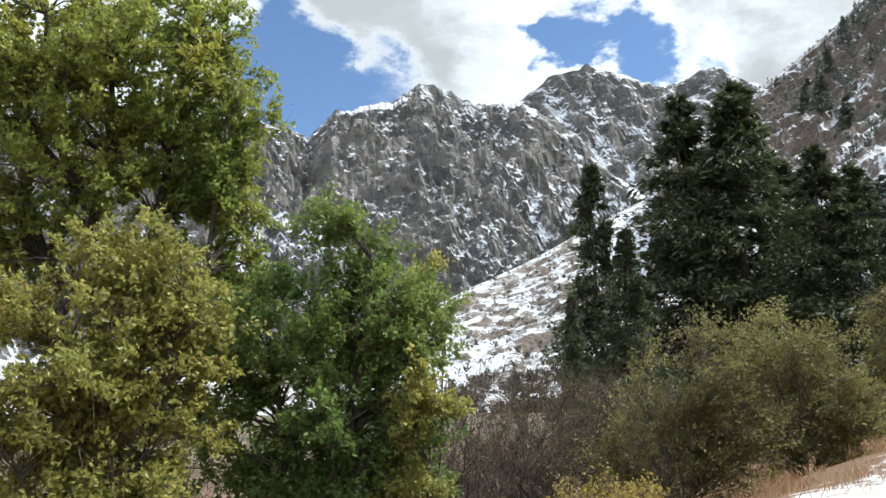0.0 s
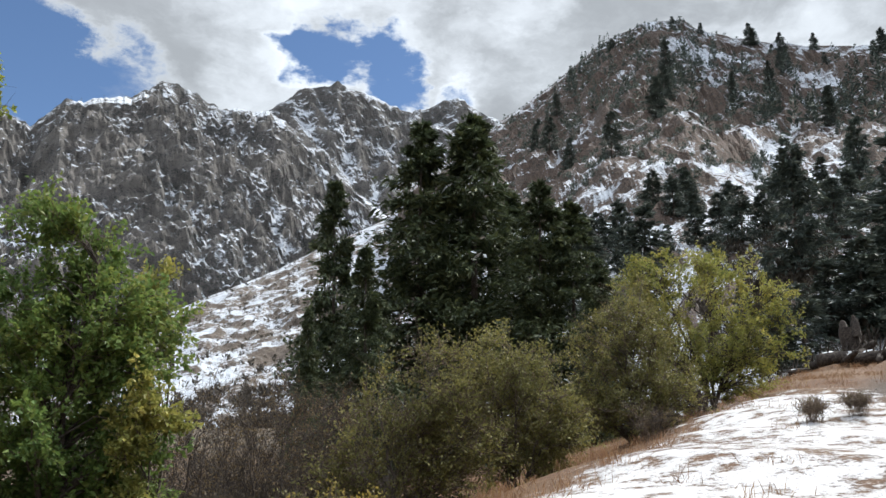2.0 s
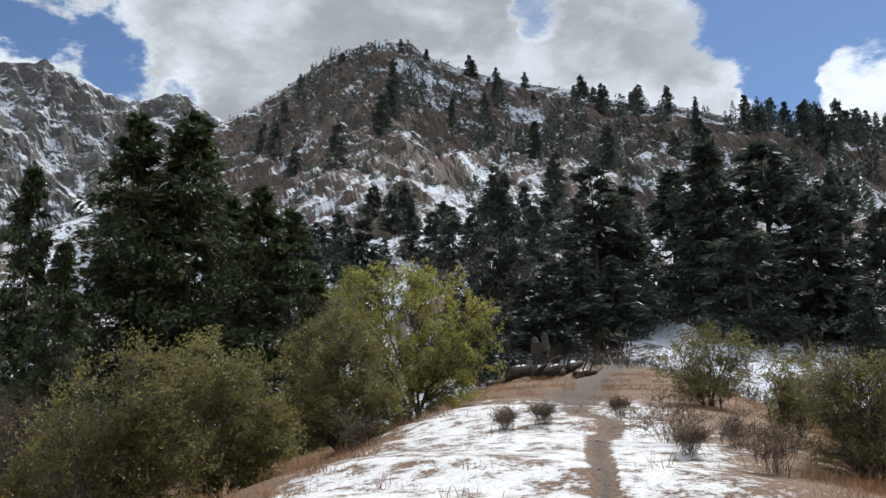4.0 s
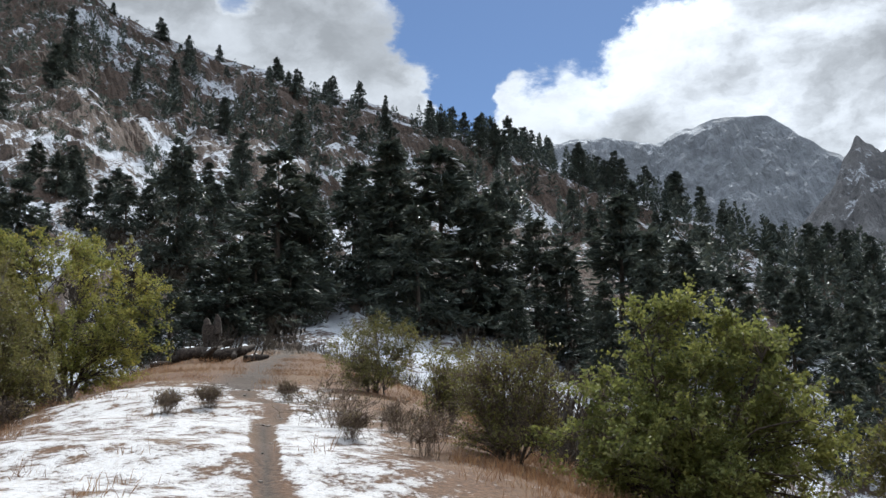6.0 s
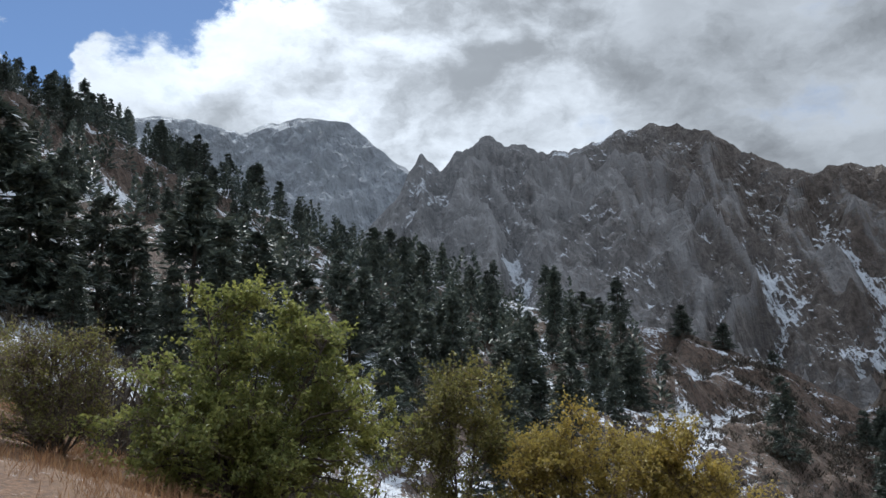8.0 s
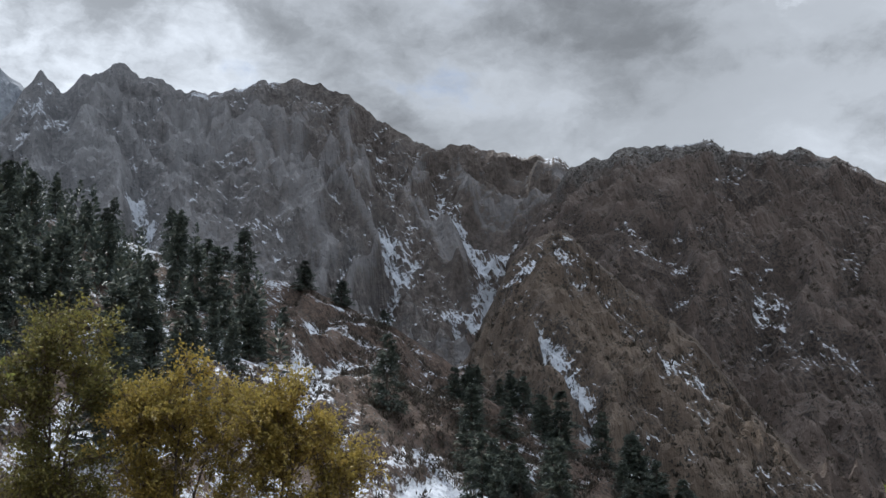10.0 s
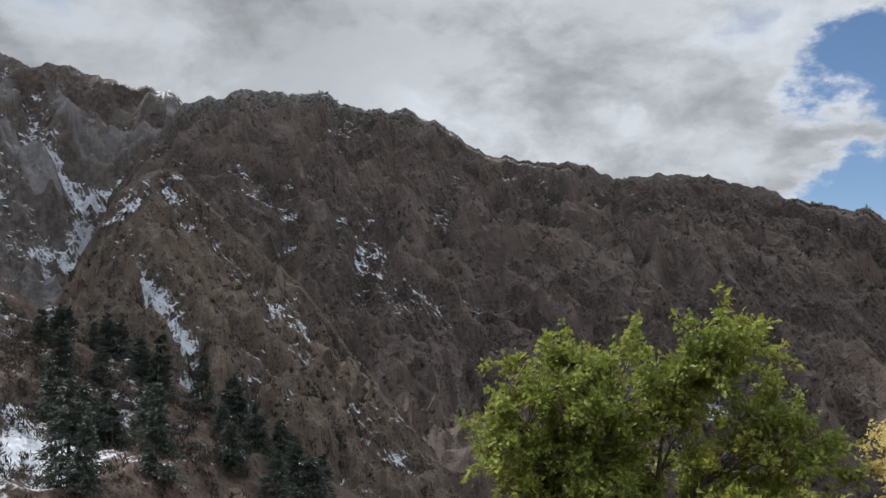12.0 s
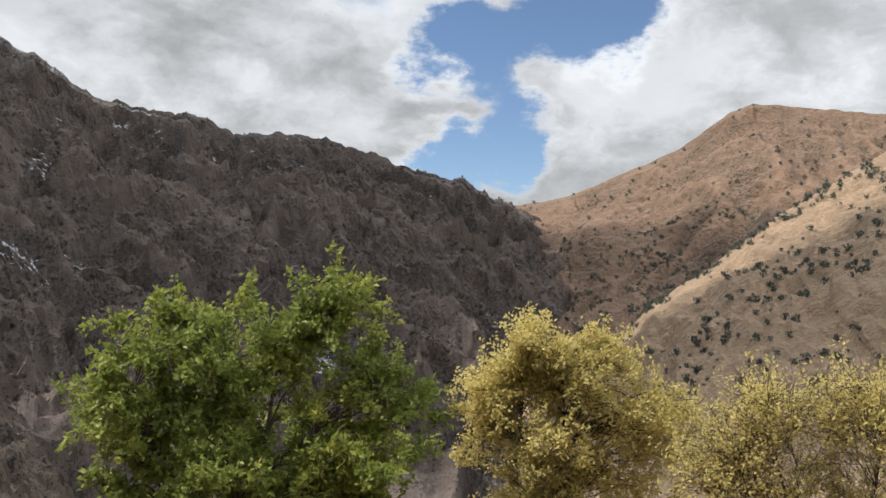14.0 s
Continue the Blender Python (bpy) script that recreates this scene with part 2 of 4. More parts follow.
PALE = leaf_material("pale_yellow_leaves", ((0.42, 0.36, 0.13), (0.60, 0.51, 0.19), (0.72, 0.60, 0.24)), 0.52, 0.7)
STRAW = leaf_material("straw", ((0.16, 0.083, 0.045), (0.26, 0.145, 0.075), (0.36, 0.24, 0.13)), 0.3, 0.8, 0.6)


# ------------------------------------------------------------------ mesh making
def mesh_of(name, verts, faces, mats, index=None, smooth=False):
    """A mesh from an array of points and an array of faces with the same number of corners."""
    verts, faces = np.asarray(verts, np.float32), np.asarray(faces, np.int32)
    me = bpy.data.meshes.new(name)
    me.vertices.add(len(verts))
    me.vertices.foreach_set("co", verts.ravel())
    me.loops.add(faces.size)
    me.loops.foreach_set("vertex_index", faces.ravel())
    me.polygons.add(len(faces))
    me.polygons.foreach_set("loop_start", np.arange(0, faces.size, faces.shape[1], dtype=np.int32))
    if index is not None:
        me.polygons.foreach_set("material_index", np.asarray(index, np.int32))
    me.polygons.foreach_set("use_smooth", np.full(len(faces), smooth))
    for m in mats:
        me.materials.append(m)
    me.update()
    me.validate()
    return me


def grid_faces(rows, cols, closed=False):
    i, j = np.meshgrid(np.arange(rows - 1), np.arange(cols if closed else cols - 1), indexing="ij")
    k = (j + 1) % cols
    return np.stack([i * cols + j, i * cols + k, (i + 1) * cols + k, (i + 1) * cols + j], -1).reshape(-1, 4)


class Tubes:
    """Collects tapered tubes into one mesh."""
    def __init__(self):
        self.v, self.f, self.n = [], [], 0

    def add(self, line, r0, r1, sides=5, radii=None):
        line = np.asarray(line, float)
        k = len(line)
        along = np.gradient(line, axis=0)
        along /= np.linalg.norm(along, axis=1)[:, None] + 1e-9
        side = np.cross(along, np.array([0.31, 0.17, 0.93]))
        side /= np.linalg.norm(side, axis=1)[:, None] + 1e-9
        other = np.cross(along, side)
        a = np.arange(sides) * 2 * math.pi / sides
        r = (np.linspace(r0, r1, k) if radii is None else np.asarray(radii, float))[:, None, None]
        ring = line[:, None] + r * (np.cos(a)[None, :, None] * side[:, None] + np.sin(a)[None, :, None] * other[:, None])
        self.v.append(ring.reshape(-1, 3))
        self.f.append(grid_faces(k, sides, True) + self.n)
        self.n += k * sides

    def mesh(self, name, mats, smooth=True):
        return mesh_of(name, np.concatenate(self.v), np.concatenate(self.f), mats, smooth=smooth)


TO_LIGHT = np.array(bearing(SUN_AZ, 60))


def blades(at, way, length, width, rng, fold=0.0, loose=None):
    """Pointed leaves: four corners each, from at along way. loose: how freely they lie; without it they lie at random,
    with it their faces turn up towards the light, as living leaves do."""
    way = way / (np.linalg.norm(way, axis=1)[:, None] + 1e-9)
    face = rng.normal(size=way.shape)
    if loose is not None:
        face = TO_LIGHT + face * loose
    side = np.cross(way, face)
    side /= np.linalg.norm(side, axis=1)[:, None] + 1e-9
    length, width = np.asarray(length)[:, None], np.asarray(width)[:, None]
    lift = np.cross(side, way) * width * fold
    v = np.stack([at, at + way * length * 0.45 + side * width * 0.5 + lift, at + way * length,
                  at + way * length * 0.45 - side * width * 0.5 + lift], 1).reshape(-1, 3)
    return v, np.arange(len(v)).reshape(-1, 4)


def part(name, data, parent, label=""):
    ob = new(name, data)
    ob.parent = parent
    if label:
        ob["label"] = label
    return ob


def fbm(points, scale, octaves=5, seed=0.0):
    off = Vector((seed * 17.3, seed * 5.1, seed * 9.7))
    return np.array([noise.fractal(Vector(p) * scale + off, 0.9, 2.1, octaves) for p in points])


def crags(points, scale, octaves=6, seed=0.0):
    off = Vector((seed * 11.3, seed * 7.9, seed * 3.7))
    return np.array([noise.ridged_multi_fractal(Vector(p) * scale + off, 0.95, 2.1, octaves, 1.0, 2.0) for p in points])


# ------------------------------------------------------------------ ground
AXIS = (math.sin(radians(47)), math.cos(radians(47)))     # the way the footpath climbs


def ground_height(x, y):
    x, y = np.asarray(x, float), np.asarray(y, float)
    s, o = x * AXIS[0] + y * AXIS[1], x * AXIS[1] - y * AXIS[0]
    climb = np.where(s > 0, 0.133 * np.minimum(s, 60) + 0.05 * np.clip(s - 60, 0, 200), 0.10 * np.maximum(s, -300))
    soft = lambda q: np.logaddexp(0, q * 1.2) / 1.2
    right = 110 * np.tanh(0.40 * soft(o - 2.6) / 110)
    left = 5.5 * np.tanh(0.42 * soft(-o - 4.4) / 5.5)
    wave = 0.10 * np.sin(x * 0.55 + 1.0) * np.sin(y * 0.47) + 0.05 * np.sin(x * 1.7 + y * 0.9)
    return climb - right - left + wave * np.clip(np.hypot(x, y) / 6, 0, 1)


TRAIL = [(7, 47.2), (8.8, 46.6), (11, 46.2), (14, 46.0), (16.5, 46.6), (18.5, 46.6), (21, 44.6), (24, 44.4), (30, 45.6), (40, 46.4), (60, 48)]
trail = np.array([(d * math.sin(radians(a)), d * math.cos(radians(a))) for d, a in TRAIL])
trail_fine = np.stack([np.interp(np.linspace(0, len(trail) - 1, 700), np.arange(len(trail)), trail[:, k]) for k in (0, 1)], 1)


def make_ground():
    radii = np.concatenate([np.linspace(0.05, 34, 165), np.geomspace(34.5, 4900, 90)])
    turns = np.arange(420) * 2 * math.pi / 420
    r, a = np.meshgrid(radii, turns, indexing="ij")
    x, y = r * np.sin(a) - 2.0, r * np.cos(a) - 2.2
    z = ground_height(x, y)
    s, o = x * AXIS[0] + y * AXIS[1], x * AXIS[1] - y * AXIS[0]
    near = np.full(x.shape, 99.0)
    for px, py in trail_fine:
        near = np.minimum(near, np.hypot(x - px, y - py))
    worn = np.maximum(np.clip(1.5 - near / 0.13, 0, 1), np.clip((s - 19) / 4, 0, 1) * np.clip(1.6 - near / 0.8, 0, 1))
    z = z - 0.05 * worn
    patch = fbm(np.stack([x.ravel(), y.ravel(), 0 * x.ravel()], 1), 0.16, 4, 2.0).reshape(x.shape)
    snow = 0.76 - 0.28 * patch
    snow -= np.clip((s - 23) / 6, 0, 1) * 0.9                    # bare turf along the brow
    snow -= np.clip((o - 0.7) / 1.5, 0, 1) * 0.52                # grass on the right-hand bank
    snow -= np.clip((-o - 3.6) / 1.5, 0, 1) * 0.65
    snow -= np.clip(1.7 - near / 0.12, 0, 1) * 1.2
    snow += np.clip((s - 55) / 20, 0, 1) * 0.4
    wild = np.clip((np.hypot(x, y) - 40) / 40, 0, 1)
    snow -= np.clip((o - 30) / 20, 0, 1) * 0.5
    verts = np.stack([x, y, z], -1).reshape(-1, 3)
    verts = np.concatenate([verts, [[0, 0, float(ground_height(0, 0))]]])
    me = mesh_of("ground", verts, grid_faces(len(radii), 420, True)[:, ::-1], [GROUND], smooth=True)
    for name, values in (("snow", snow), ("worn", worn), ("wild", wild)):
        layer = me.attributes.new(name, "FLOAT", "POINT")
        layer.data.foreach_set("value", np.append(values.ravel(), values.ravel()[0]).astype(np.float32))
    return tagged(new("ground", me), "thin patchy snow over dry brown mountain turf", "ground", kind="structure")


make_ground()


# ------------------------------------------------------------------ mountains
def make_mountain(name, label, crest, foot, mat, cols, rows, relief, size, ravine=0.0, bow=1.0, jag=0.0, seed=1.0, back=0.45, ravines=16, slant=0.10):
    """A range from its foot up to its crest and over. crest, foot: compass, elevation seen from the path, distance.
    relief, size: depth and width of its crags in metres; ravine: depth of gullies that run down it; bow: hollow (>1) or full (<1) slope."""
    crest, foot = np.array(crest, float), np.array(foot, float)
    az = np.linspace(crest[0, 0], crest[-1, 0], cols)
    over = int(rows * 0.22)
    v = np.concatenate([np.linspace(0, 1, rows), 1 + np.linspace(0, back, over + 1)[1:]])
    rough_az = np.array([noise.fractal(Vector((a * 0.9 + seed * 31, seed, 0)), 0.8, 2.2, 5) for a in az])
    cd = np.interp(az, crest[:, 0], crest[:, 2])
    cz = EYE[2] + cd * np.tan(np.radians(np.interp(az, crest[:, 0], crest[:, 1]) + jag * rough_az))
    fd = np.interp(az, foot[:, 0], foot[:, 2])
    fz = EYE[2] + fd * np.tan(np.radians(np.interp(az, foot[:, 0], foot[:, 1])))
    V = v[:, None]
    d = fd + (cd - fd) * V
    up = np.minimum(V, 1.0)
    z = fz + (cz - fz) * up ** bow - np.maximum(V - 1, 0) * (cz - fz) * 1.1
    A = np.radians(np.broadcast_to(az, d.shape))
    flat = np.stack([d * np.sin(A), d * np.cos(A), z], -1).reshape(-1, 3)
    unit = lambda q: (q - q.mean()) / (q.std() + 1e-6)
    big = unit(fbm(flat, 0.7 / size, 4, seed).reshape(d.shape))
    rock = unit(crags(flat, 2.6 / size, 5, seed).reshape(d.shape))
    hold = np.clip((1 - V) / 0.05, 0, 1) * np.clip(V / 0.06, 0, 1) * (V < 1)
    hold = hold * np.clip(d / 320, 0.08, 1.0)
    wander = fbm(flat, 0.5 / size, 3, seed + 3).reshape(d.shape)
    gully = np.zeros(d.shape)
    if ravine:
        run = az[None, :] / (az[-1] - az[0]) * ravines + 1.6 * wander + slant * ravines * V
        cut = np.array([noise.ridged_multi_fractal(Vector((q, k * 1.5, seed)), 1.0, 2.1, 3, 1.0, 2.0) for q, k in zip(run.ravel(), np.broadcast_to(V, run.shape).ravel())])
        gully = -unit(cut.reshape(d.shape))
        z = z - ravine * gully * hold
    swell = relief * hold * (0.85 * big + 0.55 * rock)
    z = z + 0.85 * swell
    d = d - 0.4 * swell
    crest_cap = EYE[2] + (cz - EYE[2]) / cd * d - 0.012 * d * np.clip((1 - V) * 6, 0, 1)
    z = np.where(V < 1, np.minimum(z, crest_cap), z)
    verts = np.stack([d * np.sin(A), d * np.cos(A), z], -1)
    me = mesh_of(name, verts.reshape(-1, 3), grid_faces(len(v), cols)[:, ::-1], [mat], smooth=False)
    layer = me.attributes.new("gully", "FLOAT", "POINT")
    layer.data.foreach_set("value", (np.clip(gully, -1, 3) * np.clip((1 - V) / 0.15, 0, 1)).ravel().astype(np.float32))
    ob = tagged(new(name, me), label, "mountain", kind="structure")
    return ob, (az, v, verts)


def on_slope(shape, a, v):
    az, vs, verts = shape
    j = int(np.clip(np.searchsorted(az, a), 0, len(az) - 1))
    i = int(np.clip(np.searchsorted(vs, v), 0, len(vs) - 1))
    return Vector(verts[i, j])


crag, CRAG = make_mountain("mountain_crag", "rugged grey rock mountain dusted with snow", 
    [(-40, 20, 1600), (-22, 20, 1700), (-12.6, 19.8, 1750), (-9.9, 19.0, 1750), (-8.1, 20.8, 1750), (-5.7, 21.3, 1760), (-4.2, 21.6, 1780), (-2.3, 22.9, 1800),
     (-0.1, 22.4, 1800), (1.5, 21.6, 1800), (5, 21.6, 1820), (8.6, 19.7, 1850), (11, 17.0, 1850), (16, 13, 1800), (24, 8, 1700)],
    [(-40, 3, 1000), (-10, 4, 1150), (10, 6, 1200), (24, 3, 1200)], M_SNOWY, 440, 190, 14, 110, ravine=10, bow=1.05, jag=0.35, seed=1.0)
make_mountain("mountain_peak", "pale snow-dusted rock peak under low cloud",
    [(-4, 18, 2500), (2, 20.5, 2500), (5, 22.0, 2450), (6.9, 23.2, 2450), (9.6, 23.9, 2450), (12.6, 22.9, 2450), (15, 22.0, 2450), (20, 20, 2400), (28, 18, 2300)],
    [(-4, 8, 1900), (28, 8, 1900)], M_SNOWY, 260, 140, 16, 180, ravine=8, jag=0.3, seed=2.0)
make_mountain("mountain_summit", "far snowy summit half hidden behind ridges",
    [(12, 20, 3100), (15, 22.2, 3100), (17.8, 23.2, 3100), (20.5, 21.9, 3100), (26, 20, 3000), (32, 18, 3000)],
    [(12, 8, 2600), (32, 8, 2600)], M_SNOWY, 120, 80, 18, 220, ravine=8, jag=0.3, seed=3.0)
scree, SCREE = make_mountain("scree_slope", "smooth snowy scree fan with low brush",
    [(-40, 2, 300), (-14, 4.0, 380), (-5, 6.5, 430), (-2, 7.6, 450), (1.4, 9.4, 480), (5, 11.0, 500), (9.5, 13.4, 520), (14, 15.5, 540), (20, 15, 560), (27, 12, 560)],
    [(-40, -10, 45), (-5, -9, 48), (8, -5, 66), (27, 1, 95)], M_TALUS, 220, 140, 1.6, 40, ravine=0.8, bow=1.5, jag=0.05, seed=4.0)
spur, SPUR = make_mountain("wooded_spur", "steep wooded hillside with snow between dark spruces",
    [(14, 17, 720), (19.9, 20.9, 700), (24.1, 23.5, 680), (28.2, 26.3, 640), (31.4, 27.4, 590), (33.9, 27.3, 570), (35, 26.5, 560), (38.6, 25.4, 540), (42, 24.6, 520),
     (45.9, 23.9, 500), (49.5, 22.7, 490), (52.2, 22.4, 470), (56.9, 21.0, 430), (62.2, 19.6, 400), (66.3, 17.7, 370), (70.6, 15.9, 340), (74.2, 14.3, 310), (78.6, 11.6, 285),
     (82.8, 10.2, 270), (87.3, 9.3, 265), (90.9, 7.9, 262), (94.4, 7.1, 262), (97.6, 6.4, 262), (101.5, 5.8, 262), (104.7, 4.3, 255), (107.7, 3.0, 245), (109.9, 1.6, 240),
     (112.2, 0.2, 235), (115.2, -1.8, 225), (119, -3.6, 215), (124, -6.8, 205), (130, -12.5, 200), (140, -22, 200)],
    [(14, 3, 85), (40, 5.0, 72), (52, 5.4, 72), (60, 3.5, 72), (70, 0, 78), (85, -6, 85), (100, -10, 95), (115, -16, 110), (140, -20, 140)],
    M_FOREST, 480, 150, 3.2, 50, ravine=2.5, bow=1.12, jag=0.12, seed=5.0, ravines=22, slant=-0.05)
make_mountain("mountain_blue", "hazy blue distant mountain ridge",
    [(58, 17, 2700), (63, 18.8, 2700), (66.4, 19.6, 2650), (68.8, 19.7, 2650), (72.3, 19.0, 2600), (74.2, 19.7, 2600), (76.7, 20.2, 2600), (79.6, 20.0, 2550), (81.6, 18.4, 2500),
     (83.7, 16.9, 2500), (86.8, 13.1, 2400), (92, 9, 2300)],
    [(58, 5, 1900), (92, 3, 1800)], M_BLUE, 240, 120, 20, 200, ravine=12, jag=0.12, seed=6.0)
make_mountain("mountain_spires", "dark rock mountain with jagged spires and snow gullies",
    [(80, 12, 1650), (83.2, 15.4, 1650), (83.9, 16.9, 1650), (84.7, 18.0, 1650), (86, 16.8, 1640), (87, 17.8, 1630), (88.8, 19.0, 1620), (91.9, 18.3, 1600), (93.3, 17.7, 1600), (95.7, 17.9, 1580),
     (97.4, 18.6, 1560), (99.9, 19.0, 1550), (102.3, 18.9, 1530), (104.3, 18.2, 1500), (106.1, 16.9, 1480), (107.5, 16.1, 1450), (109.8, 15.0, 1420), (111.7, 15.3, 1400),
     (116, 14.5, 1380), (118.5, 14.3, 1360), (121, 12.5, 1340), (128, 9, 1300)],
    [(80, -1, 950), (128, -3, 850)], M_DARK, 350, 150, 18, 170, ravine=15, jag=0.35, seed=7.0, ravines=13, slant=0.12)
brown, BROWN = make_mountain("mountain_brown", "brown scrubby mountainside below a rocky crest",
    [(104, -6, 1250), (110, 0, 1240), (115, 7.5, 1230), (119.2, 13.7, 1200), (123.5, 14.8, 1180), (128.2, 14.8, 1150), (131, 13.9, 1130), (133.7, 14.0, 1110), (135.9, 13.3, 1080), (138.5, 11.5, 1060), (139.9, 10.9, 1050),
     (145.2, 10.5, 1040), (147.8, 9.5, 1030), (152.7, 9.6, 1020), (156.3, 8.7, 1020), (159.1, 7.7, 1020), (163, 6.8, 1020), (166.2, 5.2, 1030), (170, 3.5, 1050), (178, -1, 1080), (190, -6, 1100)],
    [(108, -12, 480), (140, -16, 430), (165, -14, 480), (190, -12, 560)], M_BROWN, 520, 190, 9.0, 110, ravine=11, jag=0.35, seed=8.0, ravines=15, slant=0.22)
knob, KNOB = make_mountain("mountain_knob", "brown rocky knob with snow streaks",
    [(104, -4, 620), (109, -1.5, 640), (112.2, 0.9, 650), (114.1, 5.0, 660), (115.9, 8.4, 670), (118.6, 9.8, 680), (120.8, 7.6, 670), (124.3, 4.6, 650), (127.1, 2.4, 630), (130, -1.5, 600), (136, -8, 560), (143, -17, 520)],
    [(104, -12, 330), (136, -15, 330), (143, -19, 330)], M_KNOB, 260, 140, 5.0, 60, ravine=6, jag=0.3, seed=9.0, ravines=7, slant=0.15)
tan, TAN = make_mountain("mountain_tan", "sunlit tan grassy hill with scattered junipers",
    [(158, 0, 1150), (163, 3.6, 1130), (166.2, 5.2, 1120), (169.7, 5.8, 1100), (173.3, 7.3, 1080), (176.9, 8.8, 1060), (180, 11.0, 1050), (181.4, 11.5, 1040), (183.7, 11.2, 1030), (188.9, 10.4, 1000),
     (196, 11, 960), (210, 12, 900), (230, 10, 900)],
    [(158, -9, 620), (180, -9, 520), (230, -9, 400)], M_TAN, 360, 160, 4.5, 120, ravine=3, jag=0.1, seed=10.0)
foothill, FOOTHILL = make_mountain("mountain_foothill", "tan foothill spur half in shade",
    [(166, -9, 420), (169, -7, 425), (172.9, -3.9, 430), (175.2, -1.2, 440), (178.7, 1.2, 450), (183, 4.6, 455), (188.9, 8.2, 460), (200, 12, 460), (220, 13, 450)],
    [(166, -16, 200), (220, -14, 160)], M_STRAW, 260, 120, 2.2, 60, ravine=1.5, jag=0.1, seed=11.0)


def make_cloud(x, y, z, wide, deep, high, seed, uneven=0.35):
    """A billowing cloud drifting high over the valley; its shade lies on the slopes."""
    bm = bmesh.new()
    bmesh.ops.create_icosphere(bm, subdivisions=4, radius=1.0)
    for v in bm.verts:
        f = 1 + uneven * noise.fractal(v.co * 1.6 + Vector((seed, 0, 0)), 0.9, 2.1, 4)
        v.co = Vector((v.co.x * wide * f, v.co.y * deep * f, max(v.co.z, -0.35) * high * f))
    me = bpy.data.meshes.new("cloud")
    bm.to_mesh(me)
    bm.free()
    me.materials.append(CLOUD)
    for p in me.polygons:
        p.use_smooth = True
    ob = tagged(new("cloud", me), "white cloud drifting high over the valley", "cloud", "clouds over the valley", "structure")
    ob.matrix_basis = Matrix.Translation((x, y, z))


for k, (x, y, wide, deep) in enumerate(((1250, -200, 430, 330), (860, -390, 360, 270), (540, -580, 300, 230), (250, -780, 240, 170), (335, -165, 235, 150), (-130, -685, 320, 100), (-60, -300, 270, 98))):
    up = bearing(SUN_AZ, SUN_EL) * (2400.0 / math.sin(radians(SUN_EL)))
    make_cloud(x + up.x, y + up.y, 2400.0, wide, deep, 120.0, 3.7 * k)
make_cloud(430 + up.x, 380 + up.y, 2400.0, 365, 420, 120.0, 40.0, 0.12)      # over the wooded hillside


# ------------------------------------------------------------------ spruces
def spruce_meshes(seed, tall, wide, sprays, size, needles, snow_share=0.05, per=16):
    """Trunk and crown of a spruce of that height, with drooping, uneven boughs."""
    rng = np.random.default_rng(seed)
    wood = Tubes()
    lean = rng.normal(0, 0.012, 2)
    hs = np.linspace(0, 1, 9)
    wood.add(np.stack([lean[0] * hs * tall, lean[1] * hs * tall, hs * tall - 0.4], 1), 0.018 * tall, 0.004, 7)
    boughs = int(sprays / per)
    u = rng.random(boughs) ** 1.25
    h = (0.03 + 0.96 * u) * tall
    turn = rng.random(boughs) * 2 * math.pi
    wave = 1 + 0.22 * np.sin(h * 2.1 + rng.random() * 6) + 0.12 * np.sin(h * 4.7)
    lump = wave + 0.28 * np.sin(turn * 2 + rng.random() * 6 + h * 0.9) + rng.normal(0, 0.24, boughs)
    reach = wide * (1 - u) ** 0.72 * np.clip(lump, 0.35, 1.7) + 0.05 * wide
    at, way, big, snow = [], [], [], []
    for k in range(boughs):
        c, s = math.cos(turn[k]), math.sin(turn[k])
        q = np.linspace(0, 1, 5)
        out = reach[k] * q
        drop = reach[k] * (0.10 * q - 0.42 * q ** 2 + 0.18 * q ** 3) + (0.25 * q * reach[k] if u[k] > 0.8 else 0)
        line = np.stack([lean[0] * h[k] + out * c, lean[1] * h[k] + out * s, h[k] + drop], 1)
        if k % 3 == 0:
            wood.add(line, 0.006 * tall * (1 - u[k]) * 0.5 + 0.01, 0.005, 3)
        m = per
        p = 0.25 + 0.78 * rng.random(m) ** 0.7
        base = np.stack([np.interp(p, q, line[:, i]) for i in range(3)], 1)
        spread = reach[k] * 0.17 + 0.07
        base += rng.normal(0, 1, (m, 3)) * [spread * 0.6, spread * 0.6, spread * 0.28]
        dirn = np.stack([np.full(m, c), np.full(m, s), np.full(m, -0.25)], 1) + rng.normal(0, 0.55, (m, 3))
        at.append(base), way.append(dirn), big.append(size * (0.7 + 0.7 * rng.random(m)))
        snow.append(rng.random(m) < (snow_share * 14 if rng.random() < 0.06 else 0.0))
    at, way, big, snow = map(np.concatenate, (at, way, big, snow))
    v, f = blades(at, way, big, big * 0.30, rng, 0.2, 1.2)
    # a second blade across the first fills each spray
    v2, f2 = blades(at + rng.normal(0, size * 0.15, at.shape), way + rng.normal(0, 0.5, way.shape), big * 0.8, big * 0.27, rng, 0.2, 1.6)
    crown = mesh_of("crown", np.concatenate([v, v2]), np.concatenate([f, f2 + len(v)]), [needles, SNOWCAP], np.concatenate([snow, snow & False]).astype(int))
    return wood.mesh("trunk", [BARK]), crown


rng = np.random.default_rng(7)
